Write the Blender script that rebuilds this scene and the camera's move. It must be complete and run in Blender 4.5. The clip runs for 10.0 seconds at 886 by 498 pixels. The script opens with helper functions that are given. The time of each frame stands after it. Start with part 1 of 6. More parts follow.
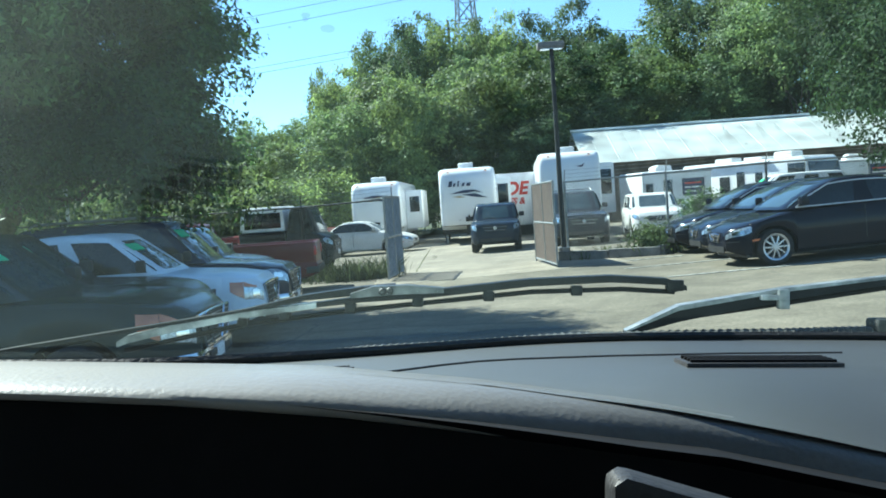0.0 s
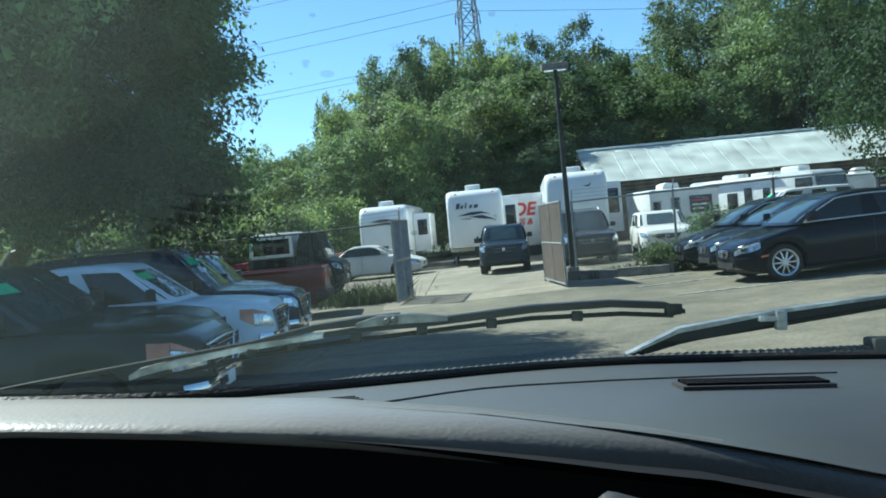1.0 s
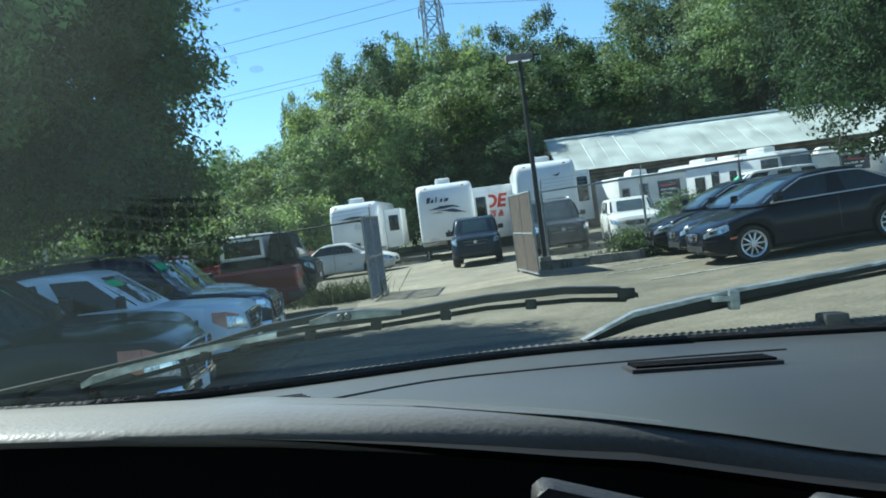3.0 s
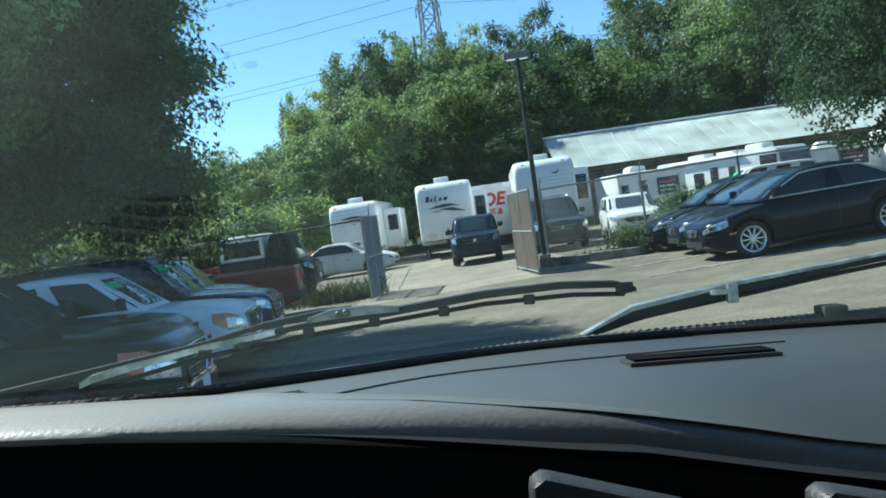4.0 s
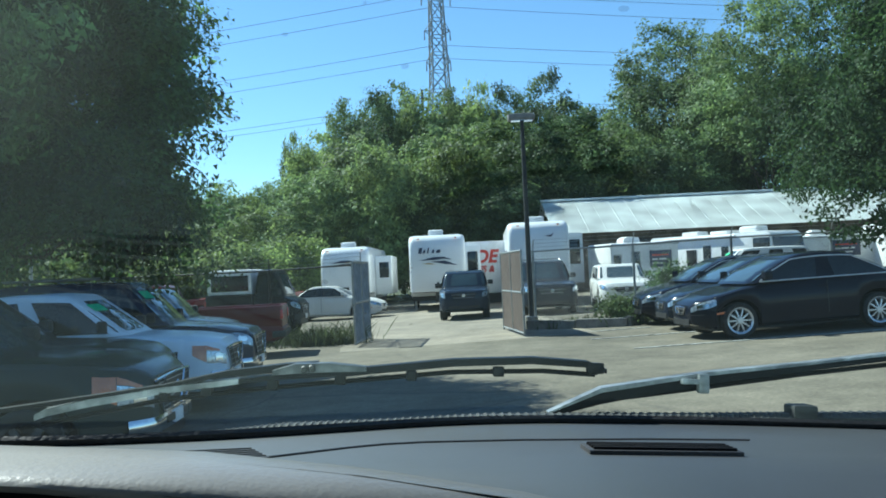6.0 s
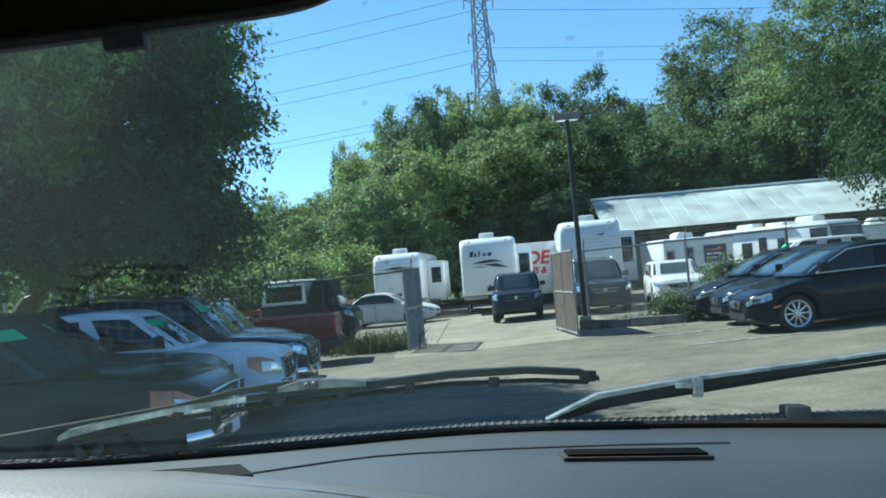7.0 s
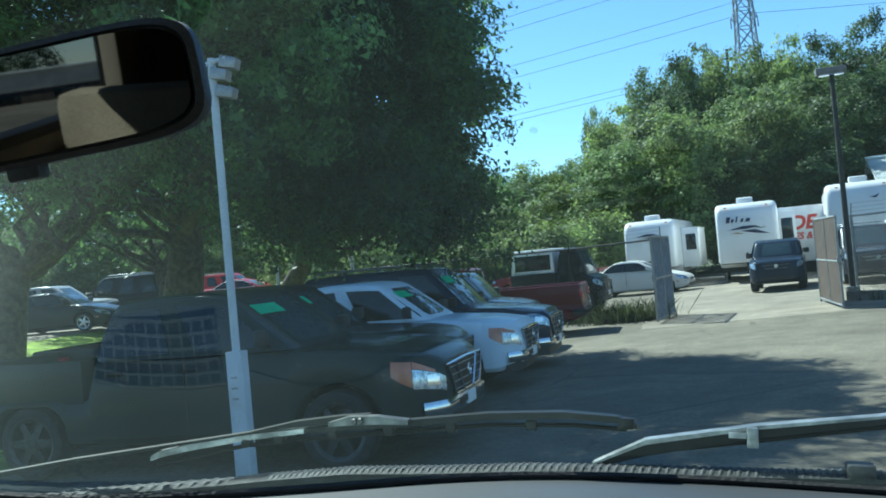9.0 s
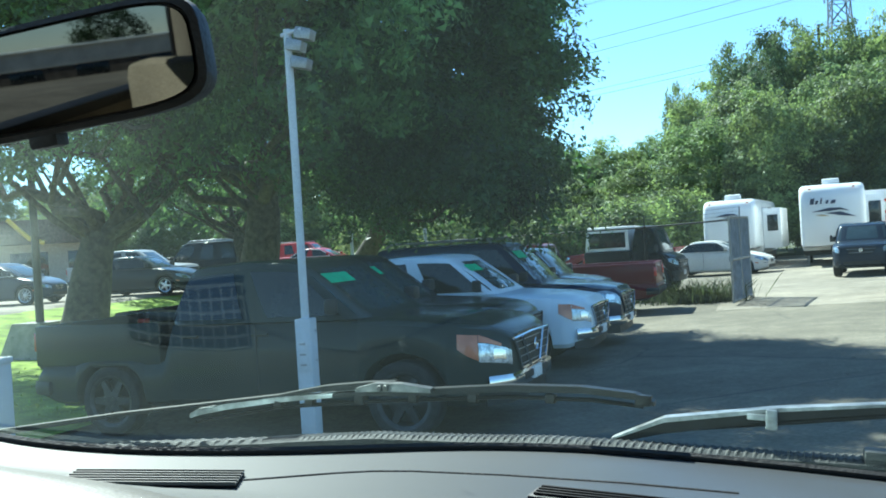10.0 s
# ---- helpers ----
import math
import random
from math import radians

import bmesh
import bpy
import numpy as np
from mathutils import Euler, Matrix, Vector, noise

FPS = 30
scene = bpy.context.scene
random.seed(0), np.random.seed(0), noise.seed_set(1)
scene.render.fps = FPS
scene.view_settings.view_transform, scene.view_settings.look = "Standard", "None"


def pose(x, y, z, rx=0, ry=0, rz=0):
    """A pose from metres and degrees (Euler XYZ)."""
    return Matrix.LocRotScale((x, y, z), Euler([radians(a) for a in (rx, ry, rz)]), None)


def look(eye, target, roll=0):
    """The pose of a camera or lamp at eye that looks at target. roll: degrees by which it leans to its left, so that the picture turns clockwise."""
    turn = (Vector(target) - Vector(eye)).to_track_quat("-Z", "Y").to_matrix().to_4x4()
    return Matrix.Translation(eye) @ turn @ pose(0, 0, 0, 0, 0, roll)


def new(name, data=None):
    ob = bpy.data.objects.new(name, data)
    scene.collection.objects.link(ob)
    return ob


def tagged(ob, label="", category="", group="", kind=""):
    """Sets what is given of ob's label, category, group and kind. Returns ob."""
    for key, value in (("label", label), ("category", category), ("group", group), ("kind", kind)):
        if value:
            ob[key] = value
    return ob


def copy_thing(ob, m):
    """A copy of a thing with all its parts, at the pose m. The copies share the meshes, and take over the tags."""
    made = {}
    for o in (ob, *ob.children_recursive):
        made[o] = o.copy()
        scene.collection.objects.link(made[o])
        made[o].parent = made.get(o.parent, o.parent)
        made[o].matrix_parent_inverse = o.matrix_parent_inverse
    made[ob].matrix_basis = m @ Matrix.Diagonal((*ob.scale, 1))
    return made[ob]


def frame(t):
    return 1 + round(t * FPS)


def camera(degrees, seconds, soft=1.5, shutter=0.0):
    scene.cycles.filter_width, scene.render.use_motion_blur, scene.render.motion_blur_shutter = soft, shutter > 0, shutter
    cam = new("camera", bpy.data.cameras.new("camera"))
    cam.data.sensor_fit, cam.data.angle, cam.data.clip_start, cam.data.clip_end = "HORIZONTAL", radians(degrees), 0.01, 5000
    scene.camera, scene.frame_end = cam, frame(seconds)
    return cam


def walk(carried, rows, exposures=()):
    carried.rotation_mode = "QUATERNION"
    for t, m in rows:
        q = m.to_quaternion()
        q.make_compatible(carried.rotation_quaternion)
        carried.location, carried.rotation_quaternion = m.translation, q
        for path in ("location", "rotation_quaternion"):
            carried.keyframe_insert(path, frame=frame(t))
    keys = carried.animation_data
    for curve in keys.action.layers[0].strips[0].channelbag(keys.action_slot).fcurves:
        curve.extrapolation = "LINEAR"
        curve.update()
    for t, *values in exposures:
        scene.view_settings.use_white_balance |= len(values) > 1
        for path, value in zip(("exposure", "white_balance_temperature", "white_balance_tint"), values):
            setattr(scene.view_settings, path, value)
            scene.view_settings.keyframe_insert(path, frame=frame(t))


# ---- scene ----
cam = camera(50.8, 10.0, soft=1.8)
walk(cam, [
    (0, look((0.993, 1.028, 1.764), (0.968, 3.026, 1.675), -4.01)),
    (0.5, look((0.988, 1.025, 1.769), (0.921, 3.023, 1.714), -4.00)),
    (1, look((1.001, 1.004, 1.772), (0.961, 3.003, 1.732), -5.24)),
    (1.5, look((1.011, 1.018, 1.766), (0.988, 3.017, 1.713), -6.20)),
    (2, look((1.008, 1.018, 1.768), (1.010, 3.017, 1.719), -6.60)),
    (2.5, look((1.020, 1.008, 1.768), (1.036, 3.007, 1.712), -7.18)),
    (4, look((1.026, 1.010, 1.764), (1.043, 3.009, 1.703), -8.10)),
    (4.5, look((1.032, 1.007, 1.761), (1.055, 3.004, 1.668), -9.20)),
    (5, look((1.047, 1.005, 1.757), (1.046, 3.002, 1.647), -10.66)),
    (5.5, look((1.034, 1.026, 1.767), (1.129, 3.023, 1.793), -3.72)),
    (7, look((1.110, 0.975, 1.785), (1.045, 2.973, 1.849), -4.87)),
    (7.5, look((1.165, 0.970, 1.800), (0.954, 2.957, 1.875), -5.60)),
    (8, look((1.230, 0.980, 1.830), (0.807, 2.934, 1.868), -2.20)),
    (8.5, look((1.300, 0.990, 1.845), (0.836, 2.936, 1.847), -4.60)),
    (9, look((1.360, 1.000, 1.850), (0.756, 2.906, 1.890), -5.20)),
    (9.5, look((1.390, 1.000, 1.850), (0.603, 2.834, 1.980), -3.90)),
    (10, look((1.420, 1.000, 1.845), (0.661, 2.850, 1.841), -3.60)),
], exposures=[(0, 1.57, 5850, -4), (0.5, 1.26, 5850, -4), (1, 1.11, 5850, -4), (2.5, 1.11, 5850, -4), (5.5, 1.12, 5800, -4), (7.5, 1.1, 5600, -4), (8.5, 1.08, 5600, -5), (9.5, 1.5, 5650, -6), (10, 1.68, 5750, -6)])

# ---- light ----
SUN_AZ, SUN_EL = radians(140), radians(45)      # from +x towards +y
to_sun = Vector((math.cos(SUN_AZ) * math.cos(SUN_EL), math.sin(SUN_AZ) * math.cos(SUN_EL), math.sin(SUN_EL)))
sky_world = bpy.data.worlds.new("sky")
scene.world = sky_world
sky_world.use_nodes = True
wn = sky_world.node_tree.nodes
sky = wn.new("ShaderNodeTexSky")
sky.sky_type, sky.sun_disc = "NISHITA", False
sky.sun_elevation, sky.sun_rotation = SUN_EL, math.pi / 2 - SUN_AZ
sky.air_density, sky.dust_density, sky.ozone_density = 0.95, 0.0, 5.5
sky_world.node_tree.links.new(sky.outputs[0], wn["Background"].inputs[0])
wn["Background"].inputs[1].default_value = 0.088
sun = new("sun", bpy.data.lights.new("sun", "SUN"))
sun.data.energy, sun.data.angle, sun.data.color = 5.0, radians(0.5), (1.0, 0.95, 0.86)
sun.matrix_world = look(to_sun * 60, (0, 0, 0))


# ---- materials ----
def mat(name, rgb, rough=0.5, metal=0.0, vary=0.15, scale=6.0, bump=0.0, fine=60.0, coat=0.0, spec=0.5, translucent=0.0, per_object=0.0, mix=None, stain=2.0):
    """A surface with variation at two scales: a slow stain and a fine grain, which also gives the relief."""
    m = bpy.data.materials.new(name)
    m.use_nodes = True
    n, l = m.node_tree.nodes, m.node_tree.links
    b = n["Principled BSDF"]
    b.inputs["Roughness"].default_value, b.inputs["Metallic"].default_value = rough, metal
    b.inputs["Coat Weight"].default_value, b.inputs["Specular IOR Level"].default_value = coat, spec
    b.inputs["Coat Roughness"].default_value = 0.06
    co = n.new("ShaderNodeTexCoord")
    slow, grain = n.new("ShaderNodeTexNoise"), n.new("ShaderNodeTexNoise")
    slow.inputs["Scale"].default_value, grain.inputs["Scale"].default_value = scale, fine
    slow.inputs["Detail"].default_value, grain.inputs["Detail"].default_value = 5, 3
    for t in (slow, grain):
        l.new(co.outputs["Object"], t.inputs["Vector"])
    ramp = n.new("ShaderNodeValToRGB")
    dark = [c * (1 - vary * stain) for c in rgb]
    pale = list(mix) if mix else [min(1, c * (1 + vary)) for c in rgb]
    ramp.color_ramp.elements[0].position, ramp.color_ramp.elements[1].position = 0.32, 0.68
    ramp.color_ramp.elements[0].color, ramp.color_ramp.elements[1].color = (*[max(0, c) for c in dark], 1), (*pale, 1)
    l.new(slow.outputs["Fac"], ramp.inputs["Fac"])
    hsv = n.new("ShaderNodeHueSaturation")
    l.new(ramp.outputs["Color"], hsv.inputs["Color"])
    rng = n.new("ShaderNodeMapRange")
    rng.inputs["From Min"].default_value, rng.inputs["From Max"].default_value = 0.3, 0.7
    rng.inputs["To Min"].default_value, rng.inputs["To Max"].default_value = 1 - vary, 1 + vary
    l.new(grain.outputs["Fac"], rng.inputs["Value"])
    value = rng.outputs["Result"]
    if per_object:
        geo = n.new("ShaderNodeNewGeometry")
        r2 = n.new("ShaderNodeMapRange")
        r2.inputs["To Min"].default_value, r2.inputs["To Max"].default_value = 1 - per_object, 1 + per_object
        l.new(geo.outputs["Random Per Island"], r2.inputs["Value"])
        mul = n.new("ShaderNodeMath")
        mul.operation = "MULTIPLY"
        l.new(value, mul.inputs[0]), l.new(r2.outputs["Result"], mul.inputs[1])
        value = mul.outputs[0]
    if translucent:
        inf, r3, mu3 = n.new("ShaderNodeObjectInfo"), n.new("ShaderNodeMapRange"), n.new("ShaderNodeMath")
        r3.inputs["To Min"].default_value, r3.inputs["To Max"].default_value, mu3.operation = 0.7, 1.25, "MULTIPLY"
        l.new(inf.outputs["Random"], r3.inputs["Value"]), l.new(value, mu3.inputs[0]), l.new(r3.outputs["Result"], mu3.inputs[1])
        value = mu3.outputs[0]
    l.new(value, hsv.inputs["Value"])
    l.new(hsv.outputs["Color"], b.inputs["Base Color"])
    if bump:
        bp = n.new("ShaderNodeBump")
        bp.inputs["Strength"].default_value, bp.inputs["Distance"].default_value = bump, 0.01
        l.new(grain.outputs["Fac"], bp.inputs["Height"])
        l.new(bp.outputs["Normal"], b.inputs["Normal"])
    if translucent:
        tr, mx = n.new("ShaderNodeBsdfTranslucent"), n.new("ShaderNodeMixShader")
        hs2 = n.new("ShaderNodeHueSaturation")
        hs2.inputs["Hue"].default_value, hs2.inputs["Saturation"].default_value, hs2.inputs["Value"].default_value = 0.485, 1.1, 1.7
        l.new(hsv.outputs["Color"], hs2.inputs["Color"])
        l.new(hs2.outputs["Color"], tr.inputs["Color"])
        mx.inputs[0].default_value = translucent
        l.new(b.outputs[0], mx.inputs[1]), l.new(tr.outputs[0], mx.inputs[2])
        l.new(mx.outputs[0], n["Material Output"].inputs["Surface"])
    return m


def ground_mat(name, rgb, dark, crack=True):
    """Old asphalt or concrete: stone grain, wide stains, sealed cracks."""
    m = mat(name, rgb, 0.9, vary=0.24, scale=0.35, bump=0.5, fine=22, spec=0.2, stain=0.9)
    n, l = m.node_tree.nodes, m.node_tree.links
    b = n["Principled BSDF"]
    old = b.inputs["Base Color"].links[0].from_socket
    co = n.new("ShaderNodeTexCoord")
    wob = n.new("ShaderNodeTexNoise")
    wob.inputs["Scale"].default_value, wob.inputs["Detail"].default_value = 0.9, 6
    l.new(co.outputs["Object"], wob.inputs["Vector"])
    add = n.new("ShaderNodeMixRGB")
    add.inputs[0].default_value = 0.35
    l.new(co.outputs["Object"], add.inputs[1]), l.new(wob.outputs["Color"], add.inputs[2])
    vor = n.new("ShaderNodeTexVoronoi")
    vor.feature = "DISTANCE_TO_EDGE"
    vor.inputs["Scale"].default_value = 0.42 if crack else 0.16
    l.new(add.outputs[0], vor.inputs["Vector"])
    thin = n.new("ShaderNodeMapRange")
    thin.inputs["From Min"].default_value, thin.inputs["From Max"].default_value = 0.0, 0.012
    thin.inputs["To Min"].default_value, thin.inputs["To Max"].default_value = 0.6, 0.0
    l.new(vor.outputs["Distance"], thin.inputs["Value"])
    sp = n.new("ShaderNodeTexNoise")
    sp.inputs["Scale"].default_value, sp.inputs["Detail"].default_value = 0.12, 4
    l.new(co.outputs["Object"], sp.inputs["Vector"])
    gate = n.new("ShaderNodeMapRange")
    gate.inputs["From Min"].default_value, gate.inputs["From Max"].default_value = 0.45, 0.55
    l.new(sp.outputs["Fac"], gate.inputs["Value"])
    mul = n.new("ShaderNodeMath")
    mul.operation = "MULTIPLY"
    l.new(thin.outputs[0], mul.inputs[0]), l.new(gate.outputs[0], mul.inputs[1])
    mx = n.new("ShaderNodeMixRGB")
    # worn and dusty patches between the grain and the wide stains
    pat, pr, pm = n.new("ShaderNodeTexNoise"), n.new("ShaderNodeMapRange"), n.new("ShaderNodeHueSaturation")
    pat.inputs["Scale"].default_value, pat.inputs["Detail"].default_value, pat.inputs["Roughness"].default_value = 1.7, 9, 0.72
    pr.inputs["From Min"].default_value, pr.inputs["From Max"].default_value, pr.inputs["To Min"].default_value, pr.inputs["To Max"].default_value = 0.3, 0.7, 0.74, 1.26
    l.new(co.outputs["Object"], pat.inputs["Vector"]), l.new(pat.outputs["Fac"], pr.inputs["Value"]), l.new(pr.outputs[0], pm.inputs["Value"])
    l.new(old, pm.inputs["Color"])
    l.new(mul.outputs[0], mx.inputs[0]), l.new(pm.outputs["Color"], mx.inputs[1])
    mx.inputs[2].default_value = (*dark, 1)
    l.new(mx.outputs[0], b.inputs["Base Color"])
    return m


def glass_mat(name, tint, gloss=0.03):
    """A dark tinted pane: seen from outside it mirrors the sky and hides the seats."""
    m = mat(name, tint, gloss, vary=0.1, scale=2, spec=0.5)
    return m


ASPHALT = ground_mat("asphalt", (0.15, 0.132, 0.1), (0.05, 0.05, 0.05))
CONCRETE_SLAB = ground_mat("driveway_slab", (0.235, 0.205, 0.16), (0.12, 0.12, 0.1), False)
KERB = mat("kerb_concrete", (0.2, 0.19, 0.17), 0.9, vary=0.25, scale=3, bump=0.4, fine=50)
GRASS_BLADE = mat("grass_blades", (0.2, 0.29, 0.045), 0.8, vary=0.3, scale=1, fine=6, translucent=0.3, per_object=0.3)
LAWN = mat("lawn_grass", (0.23, 0.32, 0.05), 0.9, vary=0.3, scale=1.5, bump=0.8, fine=40, spec=0.1)
DIRT = mat("woodland_floor", (0.07, 0.08, 0.03), 0.95, vary=0.3, scale=0.5, bump=0.6, fine=8)
LINE = mat("worn_line_paint", (0.38, 0.37, 0.33), 0.8, vary=0.3, scale=5, fine=30)
WHITE_GEL = mat("white_gelcoat", (0.82, 0.83, 0.83), 0.28, vary=0.05, scale=1.2, coat=0.3)
WHITE_OLD = mat("aged_white_paint", (0.8, 0.8, 0.79), 0.5, vary=0.1, scale=1.5)
ALU_GREY = mat("grey_metal", (0.35, 0.36, 0.37), 0.4, 0.7, vary=0.15, scale=4)
CHROME = mat("chrome", (0.6, 0.61, 0.63), 0.14, 1.0, vary=0.06)
BRIGHT_TRIM = mat("bright_window_trim", (0.7, 0.71, 0.72), 0.3, 0.3, vary=0.05)
# rims near black: the shade they stand in is put into the colour
DARK_RIM = mat("shade_dark_rim", (0.055, 0.055, 0.058), 0.45, 0.5, vary=0.15)
RIM = mat("alloy_rim", (0.55, 0.56, 0.58), 0.32, 0.7, vary=0.06)
RUBBER = mat("tyre_rubber", (0.022, 0.022, 0.022), 0.85, vary=0.25, bump=0.3, fine=90)
BLACK = mat("black_plastic", (0.018, 0.018, 0.019), 0.55, vary=0.2, bump=0.15, fine=200)
GLASS = glass_mat("tinted_window_glass", (0.012, 0.016, 0.018))
GLASS_BLUE = glass_mat("windscreen_glass", (0.042, 0.066, 0.08))
LENS = mat("clear_lamp_lens", (0.4, 0.47, 0.54), 0.16, 0.45, vary=0.4, scale=22, fine=70, stain=1.4, coat=0.8)
AMBER = mat("amber_lens", (0.52, 0.165, 0.07), 0.25, vary=0.1, coat=0.6)
RED_LENS = mat("red_lens", (0.4, 0.02, 0.02), 0.25, vary=0.1, coat=0.6)
GREEN_SHEET = mat("green_window_sheet", (0.03, 0.5, 0.2), 0.6, vary=0.08)
RED_PAINT = mat("red_lettering", (0.55, 0.045, 0.03), 0.5, vary=0.08)
NAVY_PAINT = mat("navy_decal", (0.03, 0.04, 0.09), 0.5, vary=0.1)
TAN_DECAL = mat("tan_decal", (0.45, 0.34, 0.18), 0.5, vary=0.1)
ROOF_METAL = mat("pale_metal_roofing", (0.8, 0.84, 0.81), 0.5, 0.0, vary=0.12, scale=0.7, fine=20)
BARN = mat("weathered_brown_boards", (0.085, 0.07, 0.055), 0.85, vary=0.3, scale=2, bump=0.4, fine=25)
BARK = mat("bark", (0.075, 0.06, 0.045), 0.95, vary=0.3, scale=9, bump=1.0, fine=45)
SLAT = mat("brown_privacy_slat", (0.095, 0.068, 0.054), 0.7, vary=0.15, scale=3)
WIRE = mat("fence_wire", (0.2, 0.21, 0.21), 0.5, 0.5, vary=0.2)
GALV = mat("galvanised_pipe", (0.3, 0.31, 0.31), 0.45, 0.6, vary=0.15)
POST_BLACK = mat("black_post", (0.03, 0.03, 0.03), 0.6, vary=0.2)
POST_WHITE = mat("white_painted_steel", (0.52, 0.56, 0.6), 0.45, vary=0.08, scale=3)
LATTICE = mat("tower_steel", (0.2, 0.22, 0.23), 0.6, 0.4, vary=0.1)
LEAF = mat("leaves_dark", (0.082, 0.15, 0.055), 0.42, vary=0.4, scale=0.5, fine=3, translucent=0.6, per_object=0.35, spec=0.5)
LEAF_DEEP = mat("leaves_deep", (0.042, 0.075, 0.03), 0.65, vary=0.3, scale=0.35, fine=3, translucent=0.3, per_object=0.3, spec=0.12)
LEAF_WOOD = mat("leaves_wood", (0.1, 0.152, 0.068), 0.6, vary=0.3, scale=0.3, fine=3, translucent=0.32, per_object=0.3, spec=0.25)
LEAF_MID = mat("leaves_mid", (0.135, 0.192, 0.08), 0.6, vary=0.3, scale=0.3, fine=3, translucent=0.36, per_object=0.3, spec=0.25)
LEAF_PALE = mat("leaves_pale", (0.175, 0.238, 0.09), 0.6, vary=0.3, scale=0.3, fine=3, translucent=0.4, per_object=0.35, spec=0.25)
LEAF_GREY = mat("leaves_grey_green", (0.14, 0.2, 0.09), 0.6, vary=0.3, scale=0.3, fine=3, translucent=0.35, per_object=0.35, spec=0.25)
WEED = mat("weeds", (0.06, 0.078, 0.035), 0.8, vary=0.35, scale=1, fine=6, translucent=0.3, per_object=0.4)
DASH = mat("dash_vinyl", (0.036, 0.039, 0.041), 0.42, vary=0.1, scale=3, bump=0.04, fine=500, spec=0.45)
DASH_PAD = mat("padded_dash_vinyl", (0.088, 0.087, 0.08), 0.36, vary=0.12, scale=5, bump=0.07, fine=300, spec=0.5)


def pale_ramp(material, x0, x1, least, rgb, y0=0.0, y1=0.0):
    """Vinyl paler on the side of x0, back to its own colour (but for a trace) at x1, and likewise from y0 to y1."""
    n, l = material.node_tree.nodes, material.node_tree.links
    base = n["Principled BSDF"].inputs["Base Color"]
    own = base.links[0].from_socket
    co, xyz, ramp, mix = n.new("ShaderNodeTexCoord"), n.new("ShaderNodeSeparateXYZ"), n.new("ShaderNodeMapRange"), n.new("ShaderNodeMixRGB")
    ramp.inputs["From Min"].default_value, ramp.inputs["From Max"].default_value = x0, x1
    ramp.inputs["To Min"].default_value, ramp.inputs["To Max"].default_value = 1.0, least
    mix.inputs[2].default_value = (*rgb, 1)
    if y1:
        # the same fade along y
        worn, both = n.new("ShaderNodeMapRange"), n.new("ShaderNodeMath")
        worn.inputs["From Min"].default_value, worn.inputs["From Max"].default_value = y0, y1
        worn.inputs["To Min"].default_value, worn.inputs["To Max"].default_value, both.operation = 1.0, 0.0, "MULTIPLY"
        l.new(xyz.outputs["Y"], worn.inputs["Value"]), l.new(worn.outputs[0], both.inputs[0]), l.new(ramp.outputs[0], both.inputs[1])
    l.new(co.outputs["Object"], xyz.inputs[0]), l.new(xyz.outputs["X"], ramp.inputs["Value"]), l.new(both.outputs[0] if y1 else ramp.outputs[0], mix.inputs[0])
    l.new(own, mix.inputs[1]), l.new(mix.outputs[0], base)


# the dash top gets paler towards the left
pale_ramp(DASH, -0.1, 0.27, 0.05, (0.09, 0.097, 0.095))
# the glow of sun on the pad's left end is put into its colour
pale_ramp(DASH_PAD, -0.22, 0.14, 0.0, (0.28, 0.276, 0.262), 0.495, 0.565)
VINYL_BAR = mat("grey_vinyl", (0.09, 0.092, 0.09), 0.5, vary=0.1)
# near-black, so the shadow below the pad is in the colour
DASH_FACE = mat("shade_black", (0.005, 0.005, 0.0055), 0.7, vary=0.2, spec=0.15)
WIPER = mat("satin_black_wiper", (0.007, 0.007, 0.008), 0.42, vary=0.2, scale=20, spec=0.2)
WIPER_ARM = mat("grey_wiper_arm", (0.26, 0.265, 0.27), 0.36, 0.4, vary=0.25, scale=30)
PLATE_GREY = mat("worn_grey_steel", (0.12, 0.12, 0.12), 0.4, 0.5, vary=0.3, scale=40)
COWL = mat("cowl_plastic", (0.02, 0.021, 0.023), 0.75, vary=0.3, scale=20, bump=0.3)
CABIN = mat("grey_brown_trim_cloth", (0.36, 0.31, 0.24), 0.9, vary=0.3, scale=3, bump=0.2, fine=300)
TAN_CLOTH = mat("tan_seat_cloth", (0.44, 0.38, 0.28), 0.9, vary=0.2, scale=4, bump=0.2, fine=250)
MIRROR = mat("dimmed_mirror_silver", (0.115, 0.118, 0.115), 0.02, 1.0, vary=0.02)


def paint(name, rgb, rough=0.25):
    return mat(name, rgb, rough, vary=0.06, scale=1.0, coat=0.22, spec=0.06)


SCREEN = bpy.data.materials.new("windscreen_pane")
SCREEN.use_nodes = True
sn, sl = SCREEN.node_tree.nodes, SCREEN.node_tree.links
sn.remove(sn["Principled BSDF"])
gl, tp, fr, ms = sn.new("ShaderNodeBsdfGlossy"), sn.new("ShaderNodeBsdfTransparent"), sn.new("ShaderNodeFresnel"), sn.new("ShaderNodeMixShader")
gl.inputs["Color"].default_value = (0.84, 1.0, 0.94, 1)
gl.inputs["Roughness"].default_value, fr.inputs["IOR"].default_value = 0.02, 1.5
tp.inputs["Color"].default_value = (0.86, 0.92, 0.91, 1)
two = sn.new("ShaderNodeMath")
two.operation, two.inputs[1].default_value, two.use_clamp = "MULTIPLY", 1.85, True     # both faces of the pane
sl.new(fr.outputs[0], two.inputs[0]), sl.new(two.outputs[0], ms.inputs[0]), sl.new(tp.outputs[0], ms.inputs[1]), sl.new(gl.outputs[0], ms.inputs[2])
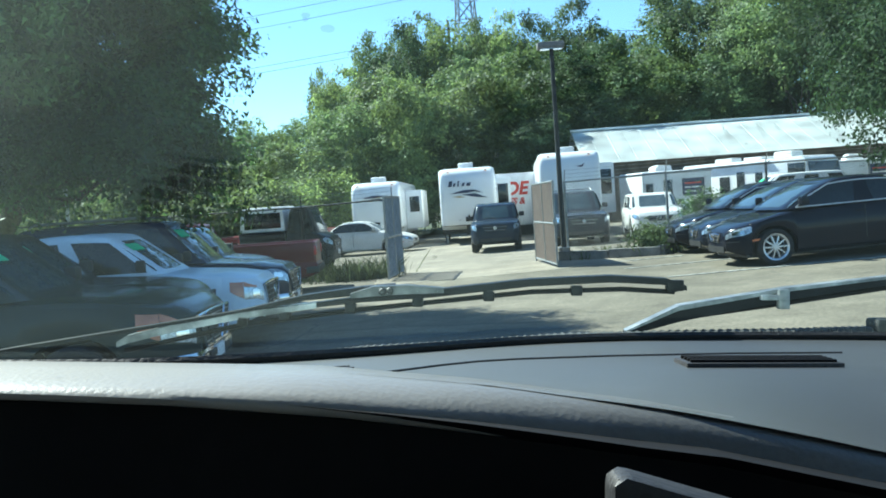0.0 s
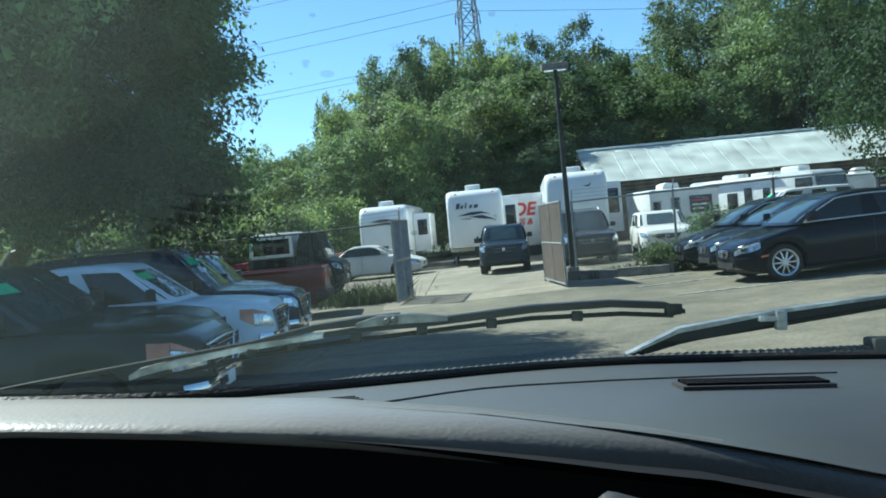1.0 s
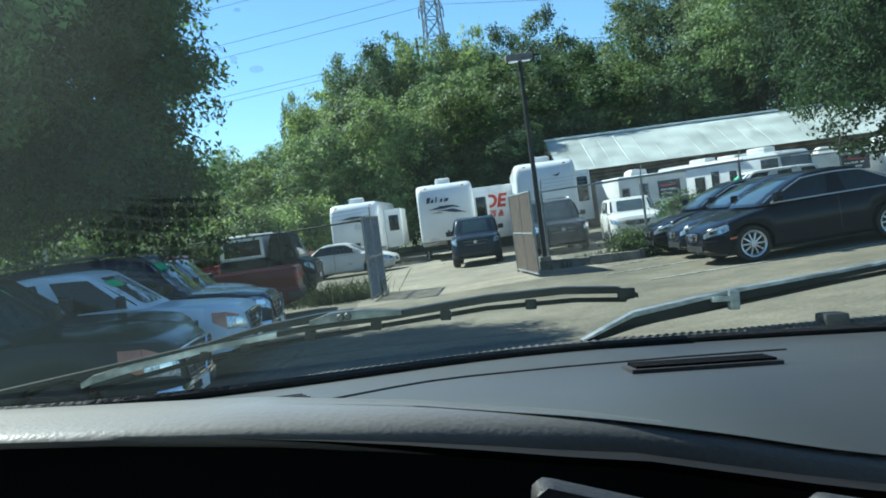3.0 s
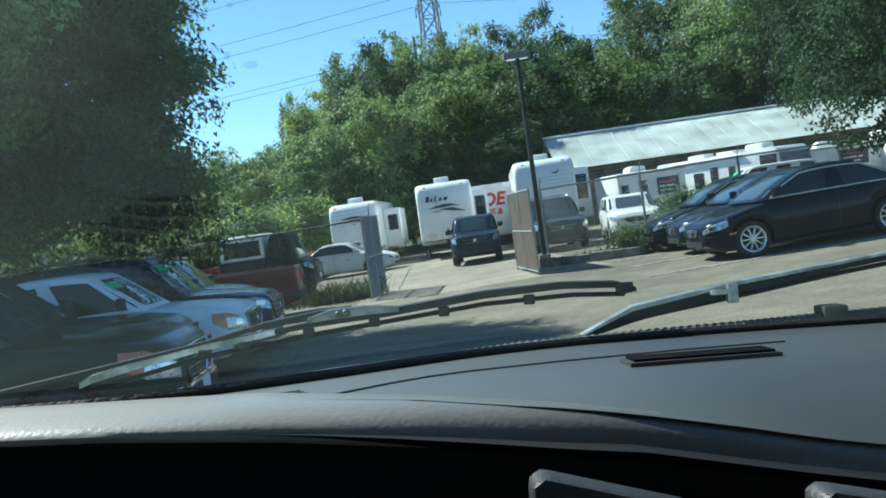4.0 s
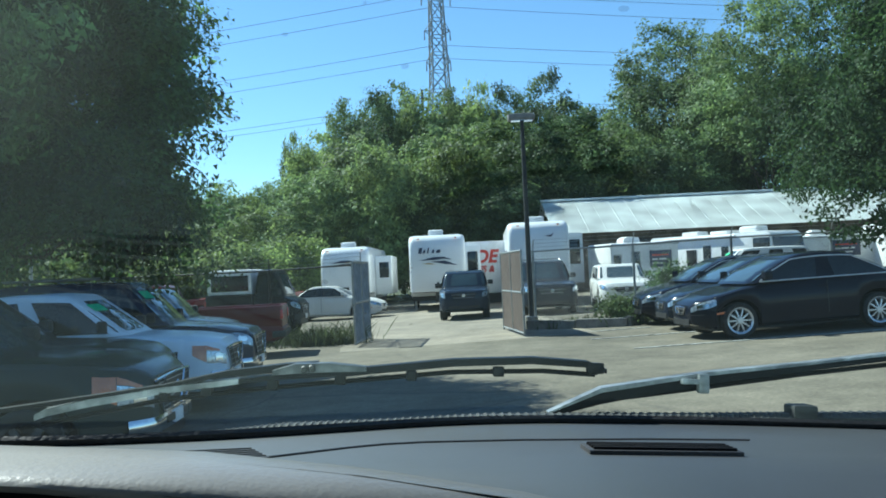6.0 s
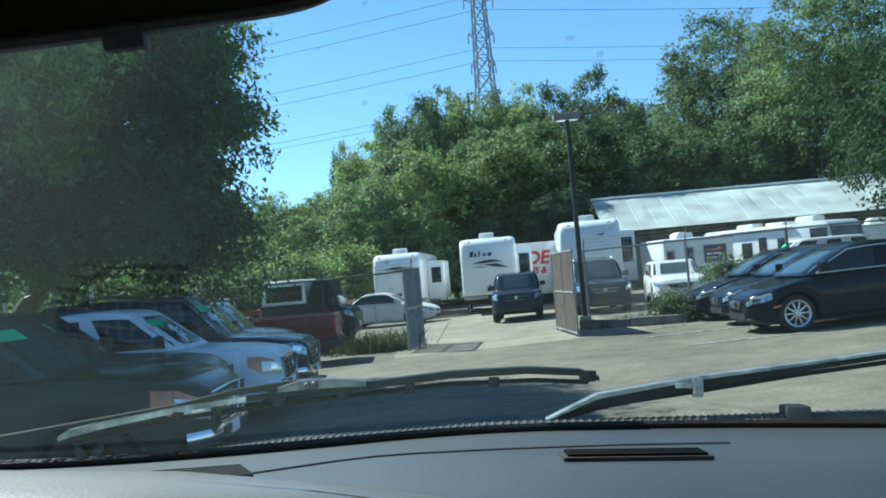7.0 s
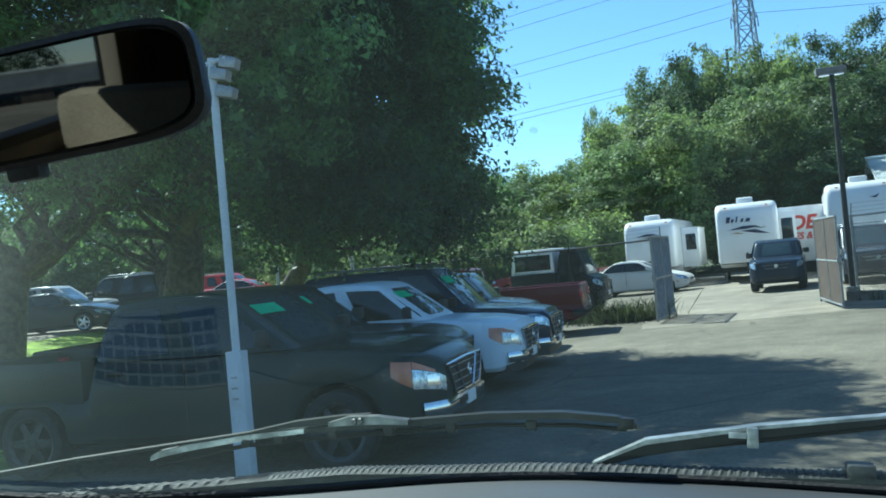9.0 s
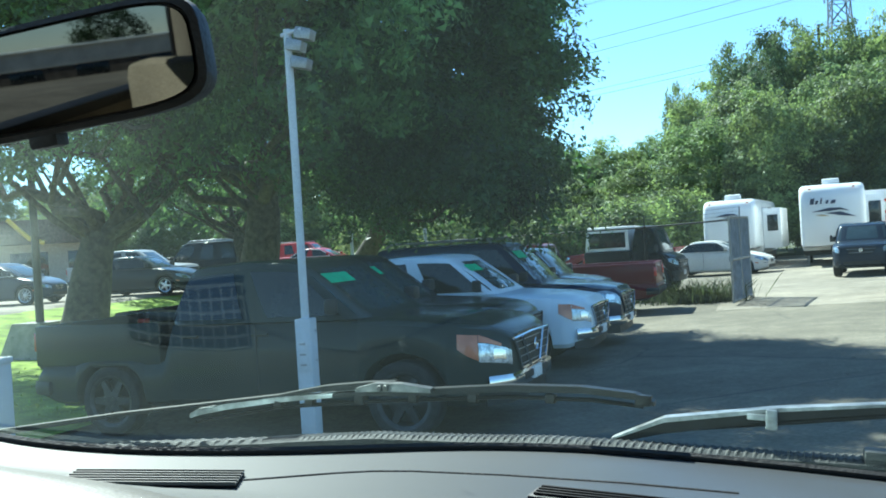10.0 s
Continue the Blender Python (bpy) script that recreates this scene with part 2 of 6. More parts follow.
# a thin film of road dust on the glass, which also stands in for the veil of glare
df, tl, dm, mx, dn, dr, dc = sn.new("ShaderNodeBsdfDiffuse"), sn.new("ShaderNodeBsdfTranslucent"), sn.new("ShaderNodeMixShader"), sn.new("ShaderNodeMixShader"), sn.new("ShaderNodeTexNoise"), sn.new("ShaderNodeMapRange"), sn.new("ShaderNodeTexCoord")
df.inputs[0].default_value, tl.inputs[0].default_value = (0.6, 0.66, 0.64, 1), (0.6, 0.66, 0.64, 1)
dn.inputs["Scale"].default_value, dn.inputs["Detail"].default_value = 5.0, 6.0
dr.inputs["From Min"].default_value, dr.inputs["From Max"].default_value, dr.inputs["To Min"].default_value, dr.inputs["To Max"].default_value = 0.35, 0.7, 0.003, 0.011
sl.new(dc.outputs["Object"], dn.inputs["Vector"]), sl.new(dn.outputs["Fac"], dr.inputs["Value"])
# more of the film to the left, for the stronger veil there
dx_, dg, dmul = sn.new("ShaderNodeSeparateXYZ"), sn.new("ShaderNodeMapRange"), sn.new("ShaderNodeMath")
dg.inputs["From Min"].default_value, dg.inputs["From Max"].default_value, dg.inputs["To Min"].default_value, dg.inputs["To Max"].default_value = -0.25, 0.1, 1.3, 0.3
dmul.operation = "MULTIPLY"
sl.new(dc.outputs["Object"], dx_.inputs[0]), sl.new(dx_.outputs["X"], dg.inputs["Value"]), sl.new(dr.outputs[0], dmul.inputs[0]), sl.new(dg.outputs[0], dmul.inputs[1]), sl.new(dmul.outputs[0], mx.inputs[0])
sl.new(df.outputs[0], dm.inputs[1]), sl.new(tl.outputs[0], dm.inputs[2])
sl.new(ms.outputs[0], mx.inputs[1]), sl.new(dm.outputs[0], mx.inputs[2])
sl.new(mx.outputs[0], sn["Material Output"].inputs["Surface"])


# ---- mesh helpers ----
def mesh_of(name, bm, smooth=None):
    bmesh.ops.recalc_face_normals(bm, faces=bm.faces)
    me = bpy.data.meshes.new(name)
    bm.to_mesh(me)
    bm.free()
    if smooth:
        me.polygons.foreach_set("use_smooth", [True] * len(me.polygons))
        me.set_sharp_from_angle(angle=radians(smooth))
    return me


def part(name, bm, material, parent=None, label="", smooth=35, m=None):
    """Links a bmesh as one mesh object, under a thing or a part when a parent is given."""
    me = bm if isinstance(bm, bpy.types.Mesh) else mesh_of(name, bm, smooth)
    if material and not me.materials:
        me.materials.append(material)
    ob = new(name, me)
    if parent is not None:
        ob.parent = parent
    if m is not None:
        ob.matrix_basis = m
    if label:
        tagged(ob, label)
    return ob


def thing(name, m, label, category, group="", kind=""):
    ob = new(name)
    ob.empty_display_size = 0.2
    ob.matrix_basis = m
    return tagged(ob, label, category, group, kind)


def add_box(bm, x0, x1, y0, y1, z0, z1, bevel=0.0, m=None):
    r = bmesh.ops.create_cube(bm, size=1, matrix=Matrix.LocRotScale(((x0 + x1) / 2, (y0 + y1) / 2, (z0 + z1) / 2), None, (x1 - x0, y1 - y0, z1 - z0)))
    vs = r["verts"]
    if bevel:
        es = list({e for v in vs for e in v.link_edges})
        g = bmesh.ops.bevel(bm, geom=es, offset=bevel, segments=2, profile=0.6, affect="EDGES")
        vs = list(set(g["verts"]))
    if m is not None:
        bmesh.ops.transform(bm, matrix=m, verts=vs)
    return bm


def boxed(*a, **k):
    return add_box(bmesh.new(), *a, **k)


def add_tube(bm, pts, radii, sides=8):
    """A tube along a line of points, of one radius or one for each point."""
    pts = [Vector(p) for p in pts]
    if not hasattr(radii, "__len__"):
        radii = [radii] * len(pts)
    rings, side = [], None
    for i, p in enumerate(pts):
        d = (pts[min(i + 1, len(pts) - 1)] - pts[max(i - 1, 0)]).normalized()
        if side is None:
            side = d.orthogonal().normalized()
        side = (side - d * side.dot(d)).normalized()
        up = d.cross(side)
        rings.append([bm.verts.new(p + (side * math.cos(2 * math.pi * k / sides) + up * math.sin(2 * math.pi * k / sides)) * radii[i]) for k in range(sides)])
    for a, b in zip(rings, rings[1:]):
        for k in range(sides):
            bm.faces.new((a[k], a[(k + 1) % sides], b[(k + 1) % sides], b[k]))
    bm.faces.new(rings[0][::-1]), bm.faces.new(rings[-1])
    return bm


def tube(pts, radii, sides=8):
    return add_tube(bmesh.new(), pts, radii, sides)


def lathe(profile, seg=28):
    """Profile of (radius, y) turned about the y axis."""
    bm = bmesh.new()
    rings = [[bm.verts.new((r * math.cos(2 * math.pi * k / seg), y, r * math.sin(2 * math.pi * k / seg))) for k in range(seg)] for r, y in profile]
    for a, b in zip(rings, rings[1:]):
        for k in range(seg):
            bm.faces.new((a[k], a[(k + 1) % seg], b[(k + 1) % seg], b[k]))
    return bm


def loft(rings, closed=True, cap=True):
    bm = bmesh.new()
    rows = [[bm.verts.new(p) for p in r] for r in rings]
    n = len(rows[0])
    for a, b in zip(rows, rows[1:]):
        for k in range(n if closed else n - 1):
            bm.faces.new((a[k], a[(k + 1) % n], b[(k + 1) % n], b[k]))
    if cap:
        bm.faces.new(rows[0][::-1]), bm.faces.new(rows[-1])
    return bm


def prism(outline, y0, y1, bevel=0.0):
    """A side outline of (x, z) given a width from y0 to y1."""
    bm = loft([[(x, y0, z) for x, z in outline], [(x, y1, z) for x, z in outline]])
    if bevel:
        bmesh.ops.bevel(bm, geom=list(bm.edges), offset=bevel, segments=2, profile=0.6, affect="EDGES")
    return bm


def lerp(a, b, t):
    return a + (b - a) * t


def along(pts, x):
    """Straight interpolation in a list of (x, value)."""
    for (xa, va), (xb, vb) in zip(pts, pts[1:]):
        if x <= xb:
            return va if x <= xa else lerp(va, vb, (x - xa) / (xb - xa))
    return pts[-1][1]


def ground_z(x):
    """The lot rises gently to one side; on the other a grass bank climbs to the far lot."""
    return 0.06 + 0.025 * min(max(x, -3.0), 14.0) + 0.8 * min(max((-16.0 - x) / 5.0, 0.0), 1.0)


# ---- ground ----
def sheet(name, x0, x1, y0, y1, lift, material, label, category, step=1.0, wobble=0.0, thick=0.0):
    xs = sorted({x0, x1, *[x for x in (-21.0, -16.0, -3.0, 14.0) if x0 < x < x1], *([x0 + (x1 - x0) * i / 24 for i in range(25)] if wobble else [])})
    ys = [y0 + (y1 - y0) * i / (24 if wobble else 2) for i in range((24 if wobble else 2) + 1)]
    bm = bmesh.new()
    grid = []
    for i, x in enumerate(xs):
        row = []
        for j, y in enumerate(ys):
            dx = wobble * noise.noise((x * 0.4, y * 0.4, 1.7)) if i in (0, len(xs) - 1) else 0
            dy = wobble * noise.noise((x * 0.4, y * 0.4, 8.3)) if j in (0, len(ys) - 1) else 0
            row.append(bm.verts.new((x + dx, y + dy, ground_z(x) + lift)))
        grid.append(row)
    for a, b in zip(grid, grid[1:]):
        for k in range(len(ys) - 1):
            bm.faces.new((a[k], b[k], b[k + 1], a[k + 1]))
    if thick:
        bmesh.ops.solidify(bm, geom=list(bm.faces), thickness=-thick)
    return tagged(part(name, bm, material, smooth=None), label, category, kind="structure")


sheet("ground", -900, 900, -120, 2500, 0.0, ASPHALT, "weathered grey asphalt lot with cracks and stains", "ground")
sheet("driveway", -1.2, 5.0, 22.6, 60, 0.006, CONCRETE_SLAB, "pale sandy concrete driveway through the open gate", "driveway", wobble=0.5)
sheet("woodland_floor", -70, 60, 60, 110, 0.012, DIRT, "dark leafy soil under the trees", "ground", wobble=1.5)
sheet("lawn", -20.4, -7.0, 4.0, 30.0, 0.03, LAWN, "bright green mown grass strip beside the lot", "lawn", wobble=0.8)
sheet("far_lot", -60, -20.5, 16, 70, 0.006, CONCRETE_SLAB, "sunlit pale paved lot beyond the trees", "ground", wobble=0.5)


# ---- vehicles ----
def wheel_meshes(style):
    """Tyre and rim of radius 1, axle along y, outer side at -y."""
    tyre = mesh_of("wheel", lathe([(0.70, -0.30), (0.86, -0.34), (0.97, -0.29), (1.0, -0.2), (1.0, 0.2), (0.97, 0.29), (0.86, 0.34), (0.70, 0.30)], 32), 40)
    bm = lathe([(0.74, -0.31), (0.69, -0.3), (0.635, -0.26), (0.62, -0.12), (0.61, 0.1)], 32)
    n = {"ten": 10, "five": 5, "six": 6}[style]
    for k in range(n):
        a = 2 * math.pi * k / n
        w0, w1 = (0.04, 0.036) if n == 10 else (0.13, 0.08)
        q = [(0.08, -w0), (0.67, -w1), (0.67, w1), (0.08, w0)]
        top, low = [], []
        for r, s in q:
            x, z = r * math.cos(a) - s * math.sin(a), r * math.sin(a) + s * math.cos(a)
            top.append(bm.verts.new((x, -0.27 if r < 0.3 else -0.23, z)))
            low.append(bm.verts.new((x, -0.12, z)))
        bm.faces.new(top)
        for i in range(4):
            bm.faces.new((top[i], top[(i + 1) % 4], low[(i + 1) % 4], low[i]))
    hub = [bm.verts.new((0.15 * math.cos(2 * math.pi * k / 12), -0.29, 0.15 * math.sin(2 * math.pi * k / 12))) for k in range(12)]
    hub2 = [bm.verts.new((0.18 * math.cos(2 * math.pi * k / 12), -0.2, 0.18 * math.sin(2 * math.pi * k / 12))) for k in range(12)]
    bm.faces.new(hub)
    for k in range(12):
        bm.faces.new((hub[k], hub[(k + 1) % 12], hub2[(k + 1) % 12], hub2[k]))
    return tyre, mesh_of("rim", bm, 30)


WHEELS = {s: wheel_meshes(s) for s in ("ten", "five", "six")}
DRUM = mesh_of("brake", lathe([(0.64, 0.1), (0.2, 0.05), (0.001, 0.05)], 20), 30)
for t_, r_ in WHEELS.values():
    t_.materials.append(RUBBER), r_.materials.append(DARK_RIM if r_ is WHEELS["six"][1] else RIM)
DRUM.materials.append(BLACK)


def grid_patch(f, nu=5, nv=4, thick=0.008):
    """A thin curved pane: f(u, v) for u and v from 0 to 1."""
    bm = bmesh.new()
    g = [[bm.verts.new(f(i / nu, j / nv)) for j in range(nv + 1)] for i in range(nu + 1)]
    for a, b in zip(g, g[1:]):
        for k in range(nv):
            bm.faces.new((a[k], b[k], b[k + 1], a[k + 1]))
    bmesh.ops.recalc_face_normals(bm, faces=bm.faces)
    bmesh.ops.solidify(bm, geom=list(bm.faces), thickness=thick)
    return bm


def wrap(path, z0, z1, off, thick=0.03, rake=0.0, nz=3):
    """A band round a corner of the plan: path of (x, y), pushed outwards by off, from z0 to z1 (values or one for each point)."""
    n = len(path)
    zs0 = z0 if hasattr(z0, "__len__") else [z0] * n
    zs1 = z1 if hasattr(z1, "__len__") else [z1] * n
    bm = bmesh.new()
    cols = []
    for i, (x, y) in enumerate(path):
        ax, ay = path[max(i - 1, 0)]
        bx, by = path[min(i + 1, n - 1)]
        d = Vector((bx - ax, by - ay)).normalized()
        o = Vector((d.y, -d.x))
        if o.dot(Vector((x, y))) < 0 and abs(y) > 0.05:
            o = -o
        if o.x < -0.2 and x > 0 or o.x > 0.2 and x < 0:
            o = -o
        col = []
        for k in range(nz + 1):
            t = k / nz
            bulge = off * (0.55 + 0.45 * math.sin(math.pi * (0.1 + 0.8 * t)))
            col.append((x + o.x * bulge - rake * t, y + o.y * bulge, lerp(zs0[i], zs1[i], t)))
        cols.append(col)
    g = [[bm.verts.new(p) for p in c] for c in cols]
    for a, c in zip(g, g[1:]):
        for k in range(nz):
            bm.faces.new((a[k], c[k], c[k + 1], a[k + 1]))
    bmesh.ops.recalc_face_normals(bm, faces=bm.faces)
    bmesh.ops.solidify(bm, geom=list(bm.faces), thickness=thick)
    return bm


def vehicle(name, m, label, category, L, W, H, colour, top, cab, wheels, r, clear=0.22, doors=2, group="", style="five", bed=None, bumper=None,
            grille="bars", lamp=(0.34, 0.15), lamp_z=None, amber=False, sheet_on=False, rack=False, trim=None, low=None, boxy=0.0, pillar=0.07, cap=None, bow_=0.03, side_amber=False, nose=0.24, snub=0.42, bulge=0.05, arched=0.02, plate=True):
    """A parked vehicle, nose towards +x, standing on z = 0. top: outline of the lower body as (metres from the nose, height). cab: from the
    nose, the foot and head of the windscreen, the head and foot of the rear window. wheels: the axles, from the nose."""
    car = thing(name, m, label, category, group)
    half = L / 2
    belt = along(top, (cab[0] + cab[3]) / 2)
    axles = [half - w for w in wheels]
    arch = r * 1.2

    def wide(x):
        if x > 0:
            d = max(0.0, 1 - (half - x) / snub)
            return W / 2 * (1 - nose * d ** 2.6) * (1 - 0.03 * (x / half) ** 2)
        k = abs(x) / half
        return W / 2 * (1 - (0.16 - 0.1 * boxy) * k ** (5 + 6 * boxy))

    z_out = lerp(clear, along(top, 0.1), 0.55)

    def prow(x, z):
        """How far the nose swells forwards at a height."""
        return bulge * max(0.0, 1 - (half - x) / 0.35) * (1 - ((z - z_out) / (z_out - clear)) ** 2)

    def skin(d, fz, side, off=0.006):
        """A point on the side of the body, d metres behind the nose, at a share fz of its height."""
        x = half - d
        zt, zl = along(top, d), clear + 0.10 * max(0, (x / half - 0.9) / 0.1)
        z = lerp(zl, zt, fz)
        slope = (wide(x - 0.01) - wide(x + 0.01)) / 0.02
        o = Vector((slope, 1, 0)).normalized() * off
        fw = along([(0, 0.9), (0.08, 0.975), (0.3, 1.0), (0.62, 1.0), (0.86, 0.975), (0.955, 0.93), (1, 0.82)], fz)
        return (x + prow(x, z) + o.x, side * (wide(x) * fw + o.y), z)

    xs = sorted({round(-half + L * i / 46, 4) for i in range(47)} | {round(half - d, 4) for d in (0.015, 0.035, 0.06, 0.14, 0.2, 0.26, 0.32)} | {round(a + arch * c, 4) for a in axles for c in (-1.001, -0.97, -0.85, -0.6, -0.3, 0, 0.3, 0.6, 0.85, 0.97, 1.001)})
    rings = []
    for x in xs:
        zt, zl = along(top, half - x), clear + 0.10 * max(0, (abs(x) / half - 0.9) / 0.1)
        for a in axles:
            if abs(x - a) < arch:
                zl = max(zl, r * 0.95 + math.sqrt(arch ** 2 - (x - a) ** 2) * 0.98)
        zl = min(zl, zt - 0.08)
        w = wide(x)
        sec = []
        for fw, fz in ((0.0, 0.0), (0.9, 0.0), (0.975, 0.08), (1.0, 0.3), (1.0, 0.62), (0.975, 0.86), (0.93, 0.955), (0.82, 0.995), (0.4, 1.012), (0.0, 1.016)):
            sec.append((w * fw, zl + (zt - zl) * fz))
        rings.append([(x + prow(x, z), y, z) for y, z in sec] + [(x + prow(x, z), -y, z) for y, z in sec[-2:0:-1]])
    for q, o in ((0.92, 0.012), (0.6, 0.022), (0.05, 0.026)):
        rings.append([(x + o, y * q, z) for x, y, z in rings[len(xs) - 1]])
    part("body", loft(rings), colour, car, smooth=32)
    part("underbody", boxed(-half * 0.9, half * 0.9, -W * 0.4, W * 0.4, clear - 0.03, clear + 0.3), BLACK, car)
    # cabin above the belt
    zb, hb, hr = belt - 0.03, wide(0) * 0.955, wide(0) * (0.78 + 0.1 * boxy)
    f0, f1, b1, b0 = [half - c for c in cab]

    def level(t):
        s = t ** 0.9
        bow = bow_ * math.sin(math.pi * t)
        return lerp(f0, f1, s) + bow, lerp(b0, b1, s) - bow, lerp(hb, hr, t ** 1.3), lerp(zb, H - 0.03, t)

    rings = []
    for t in (0, 0.2, 0.45, 0.7, 0.88, 0.97, 1.0):
        xf, xb, hw, z = level(t)
        ring = []
        shrink = 0.985 if t == 1.0 else 1.0
        for k in range(36):
            a = 2 * math.pi * k / 36
            c, s = math.cos(a), math.sin(a)
            u = math.copysign(abs(c) ** 0.25, c)
            ring.append(((xf + xb) / 2 + (xf - xb) / 2 * shrink * u, hw * shrink * math.copysign(abs(s) ** 0.25, s), z - arched * t * u * u))
        rings.append(ring)
    for q, dz in ((0.93, 0.018), (0.6, 0.03)):
        xf, xb, hw, z = level(1.0)
        rings.append([((xf + xb) / 2 + (x - (xf + xb) / 2) * q, y * q, lerp(H - 0.03, z0, q * q) + dz) for x, y, z0 in rings[6]])
    part("cabin", loft(rings), colour, car, smooth=30)

    def screen(front):
        def f(u, v):
            t = lerp(0.10, 0.90, v)
            xf, xb, hw, z = level(t)
            x = xf + 0.012 if front else xb - 0.012
            return (x - (0.05 if front else -0.05) * abs(2 * u - 1) ** 3, lerp(-1, 1, u) * hw * 0.88, z - arched * t)
        return f

    part("windscreen", grid_patch(screen(True)), GLASS_BLUE, car, "tilted glass windscreen")
    if sheet_on:
        part("window_sheet", grid_patch(lambda u, v: Vector(screen(True)(0.10 + 0.34 * u, 0.66 + 0.22 * v)) + Vector((0.014, 0, 0.006)), 3, 2, 0.003), GREEN_SHEET, car, "bright green sheet on the windscreen")
    part("rear_window", grid_patch(screen(False)), GLASS, car)
    for side in (-1, 1):
        edges = [0.0, 0.5, 1.0] if doors == 2 else [0.0, 0.36, 0.68, 1.0] if doors == 3 else [0.0, 1.0]
        for a, b in zip(edges, edges[1:]):
            def f(u, v, a=a, b=b):
                t = lerp(0.08, 0.86, v)
                xf, xb, hw, z = level(t)
                s = lerp(a + pillar / 2 + 0.03, b - pillar / 2 - 0.03, u)
                return (lerp(xf, xb, s), side * (hw + 0.006), z - arched * t * (2 * s - 1) ** 2)
            part("side_window", grid_patch(f, 4, 4), GLASS, car)
        mx, hw = lerp(f0, f1, 0.2) - 0.12, hb
        part("wing_mirror", boxed(mx - 0.07, mx + 0.07, side * (hw + 0.03) - 0.03, side * (hw + 0.16) + 0.03, zb + 0.06, zb + 0.22, 0.035), colour if not boxy else BLACK, car)
        d1 = lamp[0]
        if amber:
            part("headlight", grid_patch(lambda u, v: skin(lerp(0.0, d1 * 0.55, u), lerp(0.48 + 0.05 * u, lerp(0.74, 0.78, u), v), side, 0.008), 6, 3, 0.012), LENS, car, "clear inner half of the headlight")
            part("turn_signal", grid_patch(lambda u, v: skin(lerp(d1 * 0.56, d1, u), lerp(0.55 + 0.14 * u, lerp(0.88, 0.87, u), v), side, 0.008), 4, 3, 0.012), AMBER, car, "orange turn signal beside the headlight")
            part("amber_strip", grid_patch(lambda u, v: skin(lerp(0.06, d1 * 0.55, u), lerp(lerp(0.755, 0.79, u), lerp(0.8, 0.885, u), v), side, 0.008), 5, 1, 0.012), AMBER, car, "orange strip along the top of the lamp")
            part("lamp_bowl", grid_patch(lambda u, v: skin(lerp(0.04, d1 * 0.3, u), lerp(0.55, 0.7, v) + 0.02 * math.sin(math.pi * u), side, 0.014), 5, 3, 0.006), CHROME, car)
        else:
            part("headlight", grid_patch(lambda u, v: skin(lerp(0.0, d1, u), lerp(0.64 + 0.16 * u ** 2, 0.86 + 0.06 * math.sin(math.pi * u), v), side, 0.007), 7, 4, 0.012), LENS, car, "clear swept-back headlight")
            part("lamp_reflector", grid_patch(lambda u, v: skin(lerp(0.07, d1 * 0.5, u), lerp(0.72, 0.84, v), side, 0.015), 4, 2, 0.008), CHROME, car)
        if side_amber and not amber:
            part("side_marker", grid_patch(lambda u, v: skin(lerp(0.3, 0.42, u), lerp(0.44, 0.5, v), side, 0.006), 2, 1, 0.01), AMBER, car, "small orange side marker")
        tx = -half + 0.1
        ty = side * (wide(tx) * 0.96 + (W * 0.012 + 0.02 if bed else 0))
        part("taillight", boxed(tx - 0.1, tx + 0.12, min(ty, ty - side * 0.16), max(ty, ty - side * 0.16) + 0.004, belt - 0.28, belt - 0.06, 0.02), RED_LENS, car)
        for k in range(2 if doors > 1 else 1):
            hx = lerp(f0, b0, 0.44 if k == 0 else 0.8) - 0.1
            part("door_handle", boxed(hx - 0.1, hx + 0.1, side * W / 2 * 0.985 - 0.015, side * W / 2 * 0.985 + 0.02, belt - 0.17, belt - 0.135, 0.01), colour, car)
        if trim is CHROME:
            ring = [(0.05 + 0.88 * k / 8, 0.06) for k in range(9)] + [(0.95, 0.2)] + [(0.91 - 0.82 * k / 8, 0.87) for k in range(9)] + [(0.05, 0.45), (0.05, 0.06)]
            pts = []
            for s_, t0 in ring:
                xf, xb, hw, z = level(t0)
                pts.append((lerp(xf, xb, s_), side * (hw + 0.009), z - arched * t0 * (2 * s_ - 1) ** 2))
            part("window_trim", tube(pts, 0.011, 5), BRIGHT_TRIM, car, "bright window trim")
        part("door_seam", boxed(lerp(f0, b0, 0.5) - 0.006, lerp(f0, b0, 0.5) + 0.006, side * W / 2 * 0.996 - 0.006, side * W / 2 * 0.996 + 0.004, clear + 0.16, belt - 0.06), BLACK, car)
    # nose: grille, badge, bumpers
    ztop = along(top, 0.0)
    gz = (lerp(clear, ztop, 0.46 if bumper else 0.62), ztop - 0.035)
    gw = W * (1 - nose) * 0.5 * (0.92 if bumper else 0.7 if boxy else 0.5)

    def face(y, z, off=0.012):
        return (half + prow(half, z) + 0.024 + off, y, z)

    def mouth(u, v):
        return lerp(-1, 1, u) * gw * lerp(0.7, 1.0, v)

    part("grille", grid_patch(lambda u, v: face(mouth(u, v), lerp(*gz, v), 0.006), 6, 4, 0.02), BLACK, car, "black grille mesh")
    bars = 4 if bumper else 2
    for k in range(bars):
        z = lerp(*gz, (k + 0.5) / bars)
        part("grille_bar", tube([face(mouth(u, (k + 0.5) / bars) * 0.97, z, 0.014) for u in (0, 0.25, 0.5, 0.75, 1)], 0.006, 5), ALU_GREY, car)
    shine = CHROME if (grille == "chrome" or trim is CHROME) else colour
